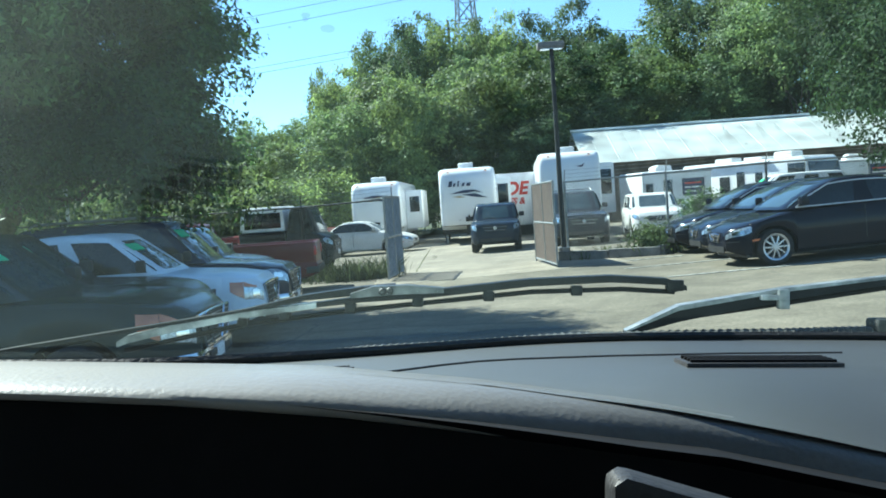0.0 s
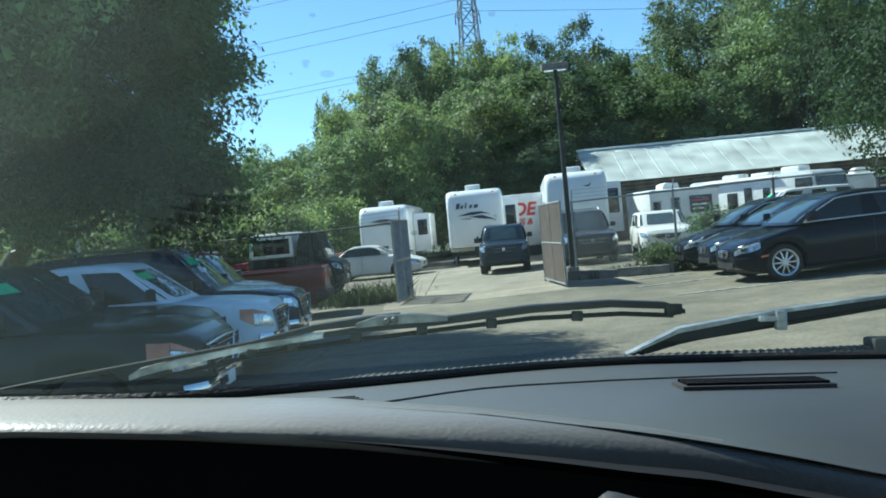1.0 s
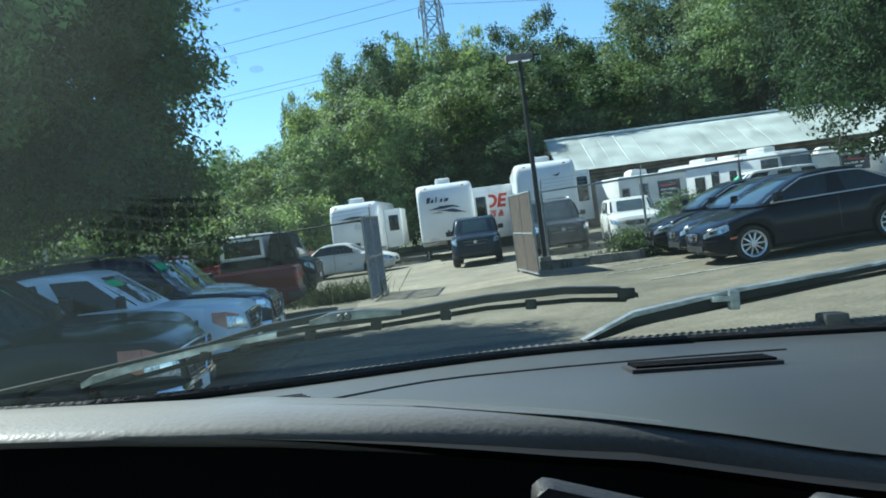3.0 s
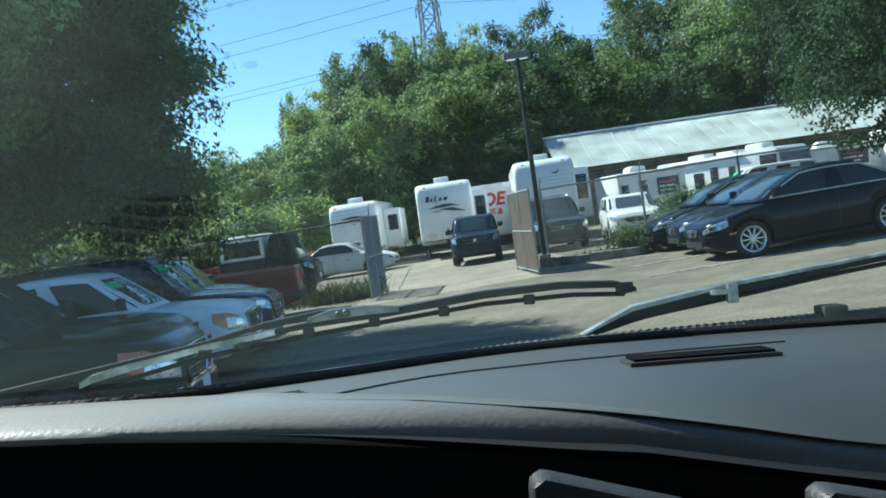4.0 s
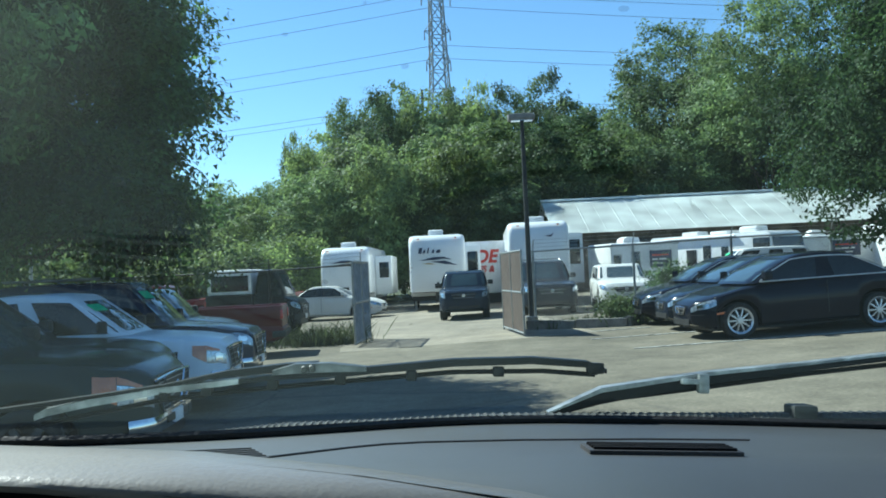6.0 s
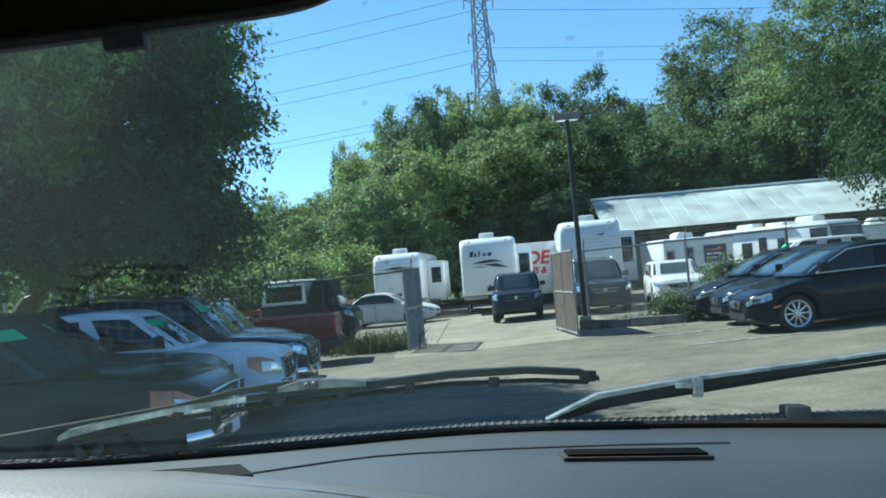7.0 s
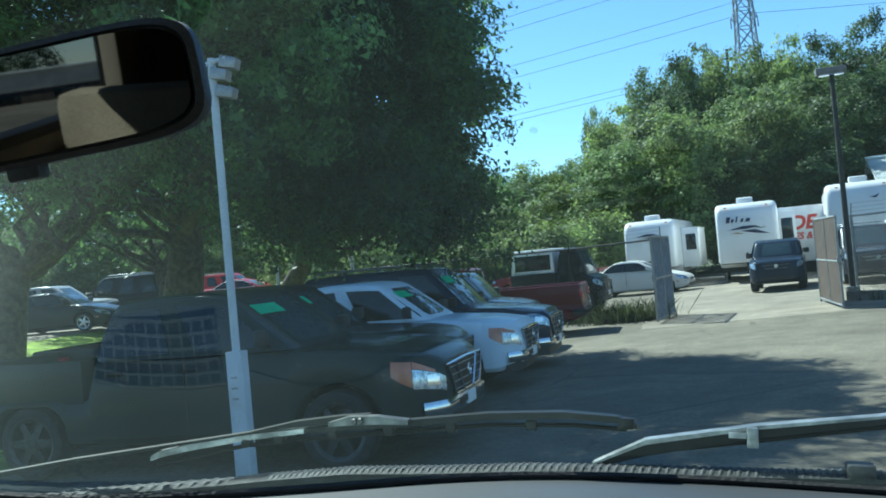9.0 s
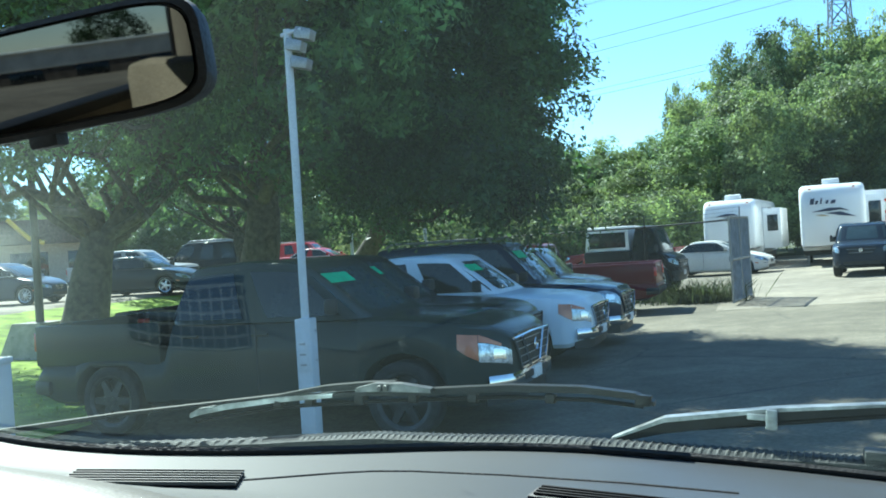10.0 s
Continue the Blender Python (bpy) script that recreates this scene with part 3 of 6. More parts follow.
    part("grille_surround", tube([face(mouth(0, 1), gz[1]), face(mouth(0, 0.5), sum(gz) / 2), face(mouth(0, 0), gz[0]), face(mouth(0.5, 0), gz[0]), face(mouth(1, 0), gz[0]), face(mouth(1, 0.5), sum(gz) / 2), face(mouth(1, 1), gz[1]), face(0, gz[1] + 0.012), face(mouth(0, 1), gz[1])], 0.017 if bumper else 0.01, 6), shine, car, "bright grille surround" if shine is CHROME else "")
    if grille == "chrome":
        for s_ in (-1, 1):
            part("grille_strut", tube([face(s_ * gw * 0.62, gz[1], 0.016), face(s_ * gw * 0.26, gz[0], 0.016)], 0.022, 6), CHROME, car, "slanting chrome strut")
    part("badge", lathe([(0.065, -0.012), (0.055, -0.02), (0.05, -0.01), (0.001, -0.01)], 20), CHROME, car, m=Matrix.Translation(face(0, lerp(*gz, 0.6), 0.03)) @ Matrix.Rotation(radians(90), 4, "Z"))
    bz = clear + 0.10 if not bumper else clear + 0.12
    bh = 0.15 if bumper else 0.16
    ds = (0.16, 0.145, 0.125, 0.1, 0.075, 0.05, 0.02, 0.0)
    fx = half + prow(half, bz + bh / 2)
    path = [(half - d + prow(half - d, bz + bh / 2), wide(half - d)) for d in ds]
    path = path + [(fx + 0.018, wide(half) * 0.5), (fx + 0.024, 0.0), (fx + 0.018, -wide(half) * 0.5)] + [(x, -y) for x, y in path[::-1]]
    if bumper:
        part("front_bumper", wrap(path, bz, bz + bh, 0.05, 0.04, nz=6), bumper, car, "chrome bumper" if bumper is CHROME else "")
        part("air_dam", wrap([(x - 0.03, y * 0.97) for x, y in path], clear - 0.02, bz + 0.01, 0.01, 0.03), BLACK, car)
        part("bumper_slot", boxed(fx + 0.03, fx + 0.078, -W * 0.2, W * 0.2, bz + 0.05, bz + 0.12, 0.01), BLACK, car)
    else:
        part("bumper_seam", wrap(path[1:-1], bz + bh, bz + bh + 0.012, 0.008, 0.01, nz=1), BLACK, car)
        part("air_intake", grid_patch(lambda u, v: (fx + 0.03, lerp(-1, 1, u) * wide(half) * 0.82, lerp(bz - 0.02, bz + 0.09, v)), 4, 2, 0.02), BLACK, car)
    xs_b = [half - 0.26, half - 0.14, half - 0.05, half - 0.01]
    rear = [(-x, wide(-x)) for x in xs_b] + [(-half, wide(-half) * 0.5), (-half, 0.0), (-half, -wide(-half) * 0.5)] + [(-x, -wide(-x)) for x in xs_b[::-1]]
    part("rear_bumper", wrap(rear, bz, bz + bh, 0.05 if bumper else 0.02, 0.05, nz=5), BLACK if bumper else colour, car)
    if plate:
        part("plate", boxed(fx + 0.06, fx + 0.085, -0.15, 0.15, bz + 0.02, bz + 0.14, 0.005), WHITE_OLD, car, "pale registration plate")
    if low:
        for side in (-1, 1):
            part("lower_panel", boxed(-half * 0.82, half * 0.8, side * W / 2 * 0.985 - 0.012, side * W / 2 * 0.985 + 0.018, clear + 0.05, clear + 0.24, 0.01), low, car)
    if rack:
        for side in (-1, 1):
            rx0, rx1 = lerp(b1, f1, 0.08), lerp(b1, f1, 0.92)
            part("roof_rail", tube([(rx0, side * hr * 0.84, H - 0.01), (rx0 + 0.1, side * hr * 0.84, H + 0.055), (rx1 - 0.1, side * hr * 0.84, H + 0.055), (rx1, side * hr * 0.84, H - 0.01)], 0.02, 6), ALU_GREY, car)
        for k in (0.3, 0.72):
            part("cross_bar", tube([(lerp(b1, f1, k), -hr * 0.84, H + 0.055), (lerp(b1, f1, k), hr * 0.84, H + 0.055)], 0.016, 6), ALU_GREY, car)
    if bed:
        x0, x1, zf, zt = -half + 0.06, half - bed[0], bed[1], bed[2]
        for side in (-1, 1):
            w = W / 2 * 0.965
            part("bed_side", boxed(x0, x1, min(side * w, side * (w - 0.09)), max(side * w, side * (w - 0.09)), zf - 0.06, zt, 0.025), colour, car)
        part("tailgate", boxed(x0 - 0.03, x0 + 0.06, -W / 2 * 0.9, W / 2 * 0.9, zf - 0.1, zt, 0.025), colour, car)
        part("bed_front", boxed(x1 - 0.06, x1, -W / 2 * 0.92, W / 2 * 0.92, zf - 0.06, zt, 0.015), colour, car)
        part("bed_liner", boxed(x0 + 0.06, x1 - 0.06, -W / 2 * 0.85, W / 2 * 0.85, zf - 0.02, zf + 0.02), BLACK, car)
        if cap:
            o = [(x0, zt + 0.004), (x1 - 0.02, zt + 0.004), (x1 - 0.06, zt + 0.68), (x0 + 0.12, zt + 0.68)]
            part("canopy", prism(o, -W / 2 * 0.86, W / 2 * 0.86, 0.06), cap, car, "pale camper shell over the bed")
            for side in (-1, 1):
                part("canopy_window", boxed(x0 + 0.2, x1 - 0.16, side * W / 2 * 0.86 - 0.008, side * W / 2 * 0.86 + 0.008, zt + 0.1, zt + 0.52, 0.004), GLASS, car)
    tyre, rim = WHEELS[style]
    for a in axles:
        for side in (-1, 1):
            mm = Matrix.Translation((a, side * (W / 2 - r * 0.34), r)) @ Matrix.Diagonal((r, r * (1 if side < 0 else -1), r, 1))
            wh = part("wheel", tyre, None, car, m=mm)
            part("rim", rim, None, wh)
            part("brake_drum", DRUM, None, wh)
    return car


def at(x, y, turn):
    return pose(x, y, ground_z(x), 0, 0, turn)


SEDAN = dict(plate=False, L=4.37, W=1.78, H=1.465, top=[(0, 0.63), (0.04, 0.68), (0.12, 0.72), (0.3, 0.78), (0.55, 0.845), (0.85, 0.91), (1.12, 0.955), (3.52, 1.02), (4.02, 1.05), (4.24, 1.02), (4.34, 0.92), (4.37, 0.8)],
             cab=(0.9, 1.75, 2.85, 3.72), nose=0.46, snub=0.6, bulge=0.05, arched=0.05, wheels=(0.68, 3.26), r=0.322, clear=0.19, doors=2, style="ten", lamp=(0.42, 0.15), amber=False, trim=CHROME, bow_=0.10, side_amber=True)
navy = paint("midnight_blue_paint", (0.008, 0.010, 0.018), 0.18)
navy_b = paint("blue_black_paint", (0.012, 0.018, 0.032), 0.18)
# three dark sedans in the row on the rising side of the lot, noses to the drive
for (x, y, turn, col, lab) in ((8.62, 19.75, 184.5, navy, "glossy midnight blue sedan with ten-spoke alloy wheels"),
                               (8.85, 22.1, 182, navy_b, "dark blue sedan parked between two others"),
                               (8.8, 24.3, 182, navy, "black-blue sedan beside the green bush")):
    vehicle("sedan", pose(x, y, ground_z(x), 0, -1.43, 0) @ pose(0, 0, 0, 0, 0, turn), lab, "car", colour=col, group="sedans in a row", **SEDAN).scale = (1.09, 1.09, 1.07)

TITAN = dict(L=5.6, W=1.98, H=1.84, top=[(0, 0.97), (0.04, 1.02), (0.15, 1.08), (0.5, 1.14), (1.45, 1.2), (1.7, 1.22), (3.75, 1.24), (3.76, 0.84), (5.55, 0.84), (5.6, 0.7)],
             cab=(1.4, 2.15, 3.5, 3.78), wheels=(0.98, 4.5), r=0.39, clear=0.34, doors=2, style="six", bed=(3.82, 0.84, 1.24), bumper=CHROME, grille="chrome",
             lamp=(0.4, 0.22), amber=True, sheet_on=True, boxy=0.55, nose=0.3, snub=0.46, arched=0.04)
# greyer green: some of the windscreen's veil is put into the paint
dark_green = paint("veil_grey_green_paint", (0.036, 0.043, 0.038))
charcoal = paint("charcoal_paint", (0.016, 0.018, 0.022))
# white paint with the blue of sky and shade put into it
white_blue = paint("blue_shade_white_paint", (0.68, 0.75, 0.82), 0.3)
vehicle("pickup_truck", at(-4.3, 10.12, 1.5), "dark grey-green crew-cab pickup with chrome grille under the tree", "pickup truck", colour=dark_green, group="pickups nosed to the drive", **TITAN)
vehicle("pickup_truck", at(-4.95, 12.14, 1.5), "charcoal crew-cab pickup with orange turn signals", "pickup truck", colour=charcoal, group="pickups nosed to the drive", **dict(TITAN, grille="bars"))
FRONTIER = dict(TITAN, L=5.2, W=1.85, H=1.75, top=[(0, 0.92), (0.06, 1.0), (0.5, 1.07), (1.3, 1.13), (1.5, 1.15), (3.5, 1.17), (3.51, 0.8), (5.15, 0.8), (5.2, 0.66)],
                cab=(1.25, 2.0, 3.25, 3.52), wheels=(0.92, 4.1), r=0.37, clear=0.32, bed=(3.56, 0.8, 1.17), lamp=(0.36, 0.2))
vehicle("pickup_truck", at(-4.4, 14.6, 2), "white mid-size pickup with chrome bumper and green windscreen sheet", "pickup truck", colour=white_blue, group="pickups nosed to the drive", **FRONTIER)
SUV = dict(L=4.85, W=1.88, H=1.82, top=[(0, 0.92), (0.06, 1.0), (0.5, 1.08), (1.3, 1.14), (1.5, 1.16), (4.7, 1.18), (4.8, 1.1), (4.85, 0.8)],
           cab=(1.25, 1.95, 4.35, 4.75), wheels=(0.9, 3.75), r=0.37, clear=0.27, doors=3, style="five", boxy=0.6, lamp=(0.36, 0.2), rack=True)
blue_dark = paint("deep_blue_paint", (0.014, 0.024, 0.05))
vehicle("suv", at(-4.3, 17.1, 2), "deep blue suv with chrome bumper and a green windscreen sheet", "car", colour=blue_dark, bumper=CHROME, sheet_on=True, grille="chrome", **dict(SUV, H=1.9))
vehicle("suv", at(-5.0, 20.1, 2), "black suv with a silver roof rack", "car", colour=paint("black_suv_paint", (0.015, 0.016, 0.018)), **dict(SUV, L=4.4, H=1.74, cab=(0.8, 1.35, 4.0, 4.3), wheels=(0.75, 3.45), top=[(0, 0.9), (0.06, 0.98), (0.4, 1.06), (0.9, 1.12), (4.25, 1.16), (4.36, 1.08), (4.4, 0.8)]))
OLD_PICKUP = dict(TITAN, L=5.4, W=1.95, H=1.8, top=[(0, 0.98), (0.06, 1.06), (0.5, 1.1), (1.5, 1.14), (1.7, 1.16), (2.9, 1.16), (2.92, 0.78), (5.35, 0.78), (5.4, 0.66)],
                  cab=(1.45, 2.0, 2.75, 2.92), wheels=(0.95, 4.15), r=0.37, doors=1, bed=(2.96, 0.78, 1.2), amber=False, sheet_on=False, style="ten", boxy=0.8, lamp=(0.3, 0.16))
vehicle("pickup_truck", at(-5.0, 23.6, 184), "old burgundy pickup with a chrome-trimmed wheel arch by the fence", "pickup truck", colour=paint("burgundy_paint", (0.1, 0.016, 0.018), 0.35), **OLD_PICKUP)
shell_truck = vehicle("pickup_truck", at(-4.25, 31.0, -4), "black pickup with a pale camper shell behind the fence", "pickup truck", colour=paint("black_truck_paint", (0.014, 0.014, 0.016), 0.35), cap=WHITE_OLD, **dict(OLD_PICKUP, L=3.55, H=1.86, top=[(0, 0.9), (0.06, 0.98), (0.5, 1.1), (1.65, 1.16), (1.67, 0.78), (3.5, 0.78), (3.55, 0.66)], cab=(0.45, 0.8, 1.5, 1.67), wheels=(0.65, 2.75), bed=(1.7, 0.78, 1.2), bumper=BLACK, grille="bars"))
shell_truck.scale = (0.82, 1.0, 1.15)
vehicle("pickup_truck", at(-7.3, 44.6, 172), "small dark red pickup at the edge of the woods", "pickup truck", colour=paint("dull_red_paint", (0.2, 0.026, 0.03), 0.4), **OLD_PICKUP)
COUPE = dict(SEDAN, nose=0.22, arched=0.03, L=4.4, W=1.8, H=1.43, cab=(1.25, 1.95, 2.95, 3.6), wheels=(0.85, 3.4), doors=1, style="five", trim=None)
vehicle("coupe", at(-2.85, 40.7, -8), "old silver-white two-door coupe parked across the drive", "car", colour=paint("silver_white_paint", (0.62, 0.61, 0.58), 0.3), **COUPE)
JEEP = dict(arched=0.06, L=4.4, W=1.72, H=1.68, top=[(0, 0.95), (0.05, 1.0), (0.5, 1.05), (1.35, 1.1), (1.5, 1.12), (4.25, 1.14), (4.36, 1.05), (4.4, 0.8)],
            cab=(1.3, 1.75, 3.95, 4.3), wheels=(0.85, 3.5), r=0.37, clear=0.3, doors=3, style="five", boxy=0.45, lamp=(0.24, 0.2), plate=False)
vehicle("suv", at(2.55, 34.6, -94), "dark blue boxy suv facing out of the gate", "car", colour=paint("steel_blue_paint", (0.02, 0.03, 0.05)), **JEEP)
vehicle("suv", at(5.25, 34.2, -89), "dark grey-blue suv with a roof rack behind the chain-link fence", "car", colour=paint("grey_blue_paint", (0.03, 0.036, 0.046)), **dict(SUV, plate=False, lamp=(0.34, 0.2)))
vehicle("suv", at(7.85, 33.4, -96), "white suv parked behind the fence", "car", colour=paint("white_suv_paint", (0.66, 0.66, 0.64), 0.3), **dict(SUV, H=1.52, W=1.72, top=[(0, 0.8), (0.06, 0.88), (0.5, 0.96), (1.3, 1.01), (1.5, 1.03), (4.7, 1.06), (4.8, 1.0), (4.85, 0.7)], bumper=None, rack=False))
vehicle("van", at(13.4, 36.0, 178), "small white van with a green windscreen sheet", "van", colour=paint("white_van_paint", (0.64, 0.65, 0.64), 0.35), sheet_on=True, **dict(SUV, H=1.75, rack=False))
# cars in the far lot beyond the trees
for (x, y, turn, spec, col, lab) in ((-23.9, 35.2, 188, dict(SUV, L=5.3, H=1.95), (0.012, 0.014, 0.02), "big black suv with bright roof rails in the far lot"),
                                     (-21.9, 28.6, 10, COUPE, (0.04, 0.042, 0.045), "dark grey car in the far lot"),
                                     (-25.2, 32.0, 10, FRONTIER, (0.32, 0.33, 0.34), "silver pickup in the far lot"),
                                     (-25.0, 25.0, 12, SEDAN, (0.035, 0.05, 0.08), "dusty blue sedan in the far lot"),
                                     (-34.0, 29.0, 12, SEDAN, (0.5, 0.5, 0.5), "silver sedan in the far lot"),
                                     (-37.0, 33.0, 10, SUV, (0.55, 0.55, 0.54), "white suv in the far lot"),
                                     (-27.0, 49.0, 5, dict(SUV, H=1.85), (0.42, 0.03, 0.035), "bright red suv in the far lot"),
                                     (-24.5, 46.0, 5, SEDAN, (0.3, 0.02, 0.03), "dark red car in the far lot"),
                                     (-26.0, 60.0, 5, FRONTIER, (0.5, 0.56, 0.62), "pale blue pickup far across the lot"),
                                     (-35.5, 44.0, 8, SUV, (0.62, 0.07, 0.03), "orange-red suv in the far lot")):
    spec = {k: v for k, v in spec.items() if k not in ("sheet_on", "amber")}
    vehicle("car" if spec["H"] < 1.6 else "suv", at(x, y, turn), lab, "car", colour=paint("far_car_paint", col, 0.3), group="cars in the far lot", **spec)


# ---- trailers, motorhome and shed behind the fence ----
def air_unit(parent, x, y, z, mat_=WHITE_OLD):
    part("roof_air_conditioner", prism([(x - 0.4, z), (x + 0.4, z), (x + 0.34, z + 0.26), (x - 0.2, z + 0.3), (x - 0.38, z + 0.2)], y - 0.32, y + 0.32, 0.05), mat_, parent)


def swoosh(parent, x, w, z, s):
    """A dark winged decal on a front cap, w wide, in plain strokes."""
    for k, (y0, y1, z0, z1, h) in enumerate(((-0.9, 0.55, 0.0, 0.06, 0.09), (-0.35, 1.0, -0.05, -0.22, 0.11), (-0.1, 0.75, 0.12, -0.02, 0.06), (-0.75, -0.1, -0.12, -0.16, 0.05))):
        o = [(y0 * w, z + z0 * s), (lerp(y0, y1, 0.5) * w, z + (lerp(z0, z1, 0.5) + h) * s), (y1 * w, z + z1 * s), (lerp(y0, y1, 0.55) * w, z + (lerp(z0, z1, 0.5) - h * 0.3) * s)]
        bm = loft([[(x - 0.004, a, b) for a, b in o], [(x + 0.006, a, b) for a, b in o]])
        part("decal_stroke", bm, NAVY_PAINT if k != 3 else TAN_DECAL, parent, smooth=None)


def fifth_wheel(m, label, W, L, H, z_neck, slide=1, decal="name"):
    """A fifth-wheel trailer, nose towards +x: a raised neck in front, the main box behind, a slide-out on one side."""
    rv = thing("travel_trailer", m, label, "trailer", "trailers beyond the gate")
    rings = []
    neck = 2.3
    side = [(0.0, z_neck + 0.15), (0.06, z_neck), (neck, z_neck), (neck + 0.05, 0.62), (L - 0.1, 0.62), (L, 0.8), (L, H - 0.15), (L - 0.15, H - 0.02), (neck, H), (0.75, H - 0.01), (0.5, H - 0.05), (0.3, H - 0.14), (0.17, H - 0.3), (0.08, H - 0.55), (0.02, H - 0.95)]
    for y, ins in ((-W / 2, 0.17), (-W / 2 + 0.03, 0.08), (-W / 2 + 0.1, 0.025), (-W / 2 + 0.24, 0.0), (W / 2 - 0.24, 0.0), (W / 2 - 0.1, 0.025), (W / 2 - 0.03, 0.08), (W / 2, 0.17)):
        rings.append([(-(x + ins * (1 - min(x, 1.0))), y, z - ins * (1 if z > 2 else -0.3 if z < 1.2 else 0)) for x, z in side])
    bm = loft(rings)
    part("shell", bm, WHITE_GEL, rv, "smooth white fibreglass shell", smooth=40)
    if decal == "mark":
        part("decal_mark", prism([(0.25, H - 0.62), (0.5, H - 0.68), (0.62, H - 0.5), (0.48, H - 0.6)], -0.014, -0.004), NAVY_PAINT, rv, "small dark bird-shaped mark", m=Matrix.Rotation(radians(90), 4, "Z"))
    if decal == "wing":
        swoosh(rv, 0.012, W * 0.3, lerp(z_neck, H, 0.66), 1.0)
        part("decal_patch", boxed(0.002, 0.016, -0.3, 0.25, H - 0.75, H - 0.66, 0.003), TAN_DECAL, rv)
    if decal == "name":
        swoosh(rv, 0.012, W * 0.36, lerp(z_neck, H, 0.55), 1.15)
        for k, (w_, h_) in enumerate(((0.15, 0.24), (0.1, 0.14), (0.06, 0.24), (0.1, 0.14), (0.17, 0.14))):
            y_ = -W * 0.34 + 0.19 * k
            part("name_bar", loft([[(x_, y_, H - 0.8), (x_, y_ + w_, H - 0.8), (x_, y_ + w_ + 0.05, H - 0.8 + h_), (x_, y_ + 0.05, H - 0.8 + h_)] for x_ in (0.004, 0.014)]), NAVY_PAINT, rv, "dark slanted bar of the maker's name", smooth=None)
    for y in (-0.8, 0.8):
        part("clearance_light", boxed(-0.2, -0.1, y - 0.05, y + 0.05, H - 0.2, H - 0.15), AMBER, rv)
    part("pin_box", prism([(-0.1, z_neck), (-1.0, z_neck), (-0.7, z_neck - 0.35), (-0.3, z_neck - 0.45)], -0.14, 0.14, 0.02), BLACK, rv)
    # black sheet below the neck, standing in for its shade
    part("neck_shadow_panel", boxed(-neck + 0.12, -0.2, -W / 2 + 0.1, W / 2 - 0.1, z_neck - 0.03, z_neck + 0.02), BLACK, rv)
    part("name_patch", boxed(0.002, 0.016, -0.16, 0.16, z_neck + 0.14, z_neck + 0.34, 0.004), BLACK, rv)
    for y in (-W / 2 + 0.2, W / 2 - 0.2):
        part("landing_leg", tube([(-neck - 0.2, y, 0.7), (-neck - 0.2, y, 0.0)], 0.05, 8), ALU_GREY, rv)
        for k in (0.62, 0.74):
            tyre, rim = WHEELS["five"]
            wh = part("wheel", tyre, None, rv, m=Matrix.Translation((-L * k, y, 0.36)) @ Matrix.Diagonal((0.36, 0.36 * (1 if y < 0 else -1), 0.36, 1)))
            part("rim", rim, None, wh)
    part("skirt", boxed(-L + 0.2, -neck - 0.1, -W / 2 + 0.03, W / 2 - 0.03, 0.42, 0.64), BLACK, rv)
    for s in ((-1,) if slide == 1 else (1,) if slide == -1 else (-1, 1)):
        y0, y1 = (W / 2, W / 2 + 0.75) if s > 0 else (-W / 2 - 0.75, -W / 2)
        part("slide_out", boxed(-L * 0.72, -neck - 0.4, y0 - 0.05, y1 + 0.05, 0.85, H - 0.45, 0.05), WHITE_GEL, rv, "white slide-out room")
        ya, yb = (y0 + 0.2, y1 - 0.08)
        part("slide_window", boxed(-neck - 0.4, -neck - 0.385, ya, yb, 1.65, H - 0.75, 0.006), GLASS, rv)
        part("slide_trim", boxed(-neck - 0.41, -neck - 0.37, y0 - 0.06, y0 + 0.02, 0.8, H - 0.4, 0.01), ALU_GREY, rv)
    for k in range(3):
        x0 = -neck - 0.8 - k * 1.6
        for s in (-1, 1):
            part("side_window", boxed(x0 - 0.9, x0, s * W / 2 - 0.012, s * W / 2 + 0.012, 1.7, 2.4, 0.006), GLASS, rv)
    air_unit(rv, -neck * 0.75, 0.0, H - 0.03)
    part("roof_vent", boxed(-L * 0.6, -L * 0.6 + 0.5, -0.25, 0.25, H - 0.05, H + 0.12, 0.03), WHITE_OLD, rv)
    return rv


fifth_wheel(at(1.72, 40.8, -90), "white fifth-wheel trailer with a dark winged decal on its cap", 2.42, 9.0, 3.3, 0.85, slide=-1)
fifth_wheel(at(-2.5, 43.9, -93), "white fifth-wheel trailer with a small blue decal", 2.25, 8.5, 3.15, 0.95, slide=-1, decal="wing")
fifth_wheel(at(5.75, 38.2, -94), "tall white fifth-wheel trailer beside the lamp post", 2.45, 9.5, 3.45, 0.9, slide=-1, decal="mark")


def lettering(name, body, size, material, parent, m, depth=0.006):
    cu = bpy.data.curves.new(name, "FONT")
    cu.body, cu.size, cu.extrude, cu.align_x, cu.offset, cu.shear = body, size, depth, "CENTER", size * 0.035, 0.22
    ob = new(name, cu)
    ob.matrix_basis = m
    dg = bpy.context.evaluated_depsgraph_get()
    me = bpy.data.meshes.new_from_object(ob.evaluated_get(dg))
    bpy.data.objects.remove(ob)
    me.materials.clear()
    me.materials.append(material)
    return part(name, me, None, parent, m=m)


sign = thing("sign_trailer", at(4.1, 46.0, 0), "white trailer side painted with big red letters", "trailer")
part("panel", boxed(-1.6, 1.6, 0, 2.2, 0.5, 3.0, 0.05), WHITE_OLD, sign)
part("base", boxed(-1.4, 1.4, 0.1, 2.1, 0.0, 0.52), BLACK, sign)
lettering("red_letters", "DE", 0.86, RED_PAINT, sign, pose(0.02, -0.012, 1.98, 90, 0, 0))
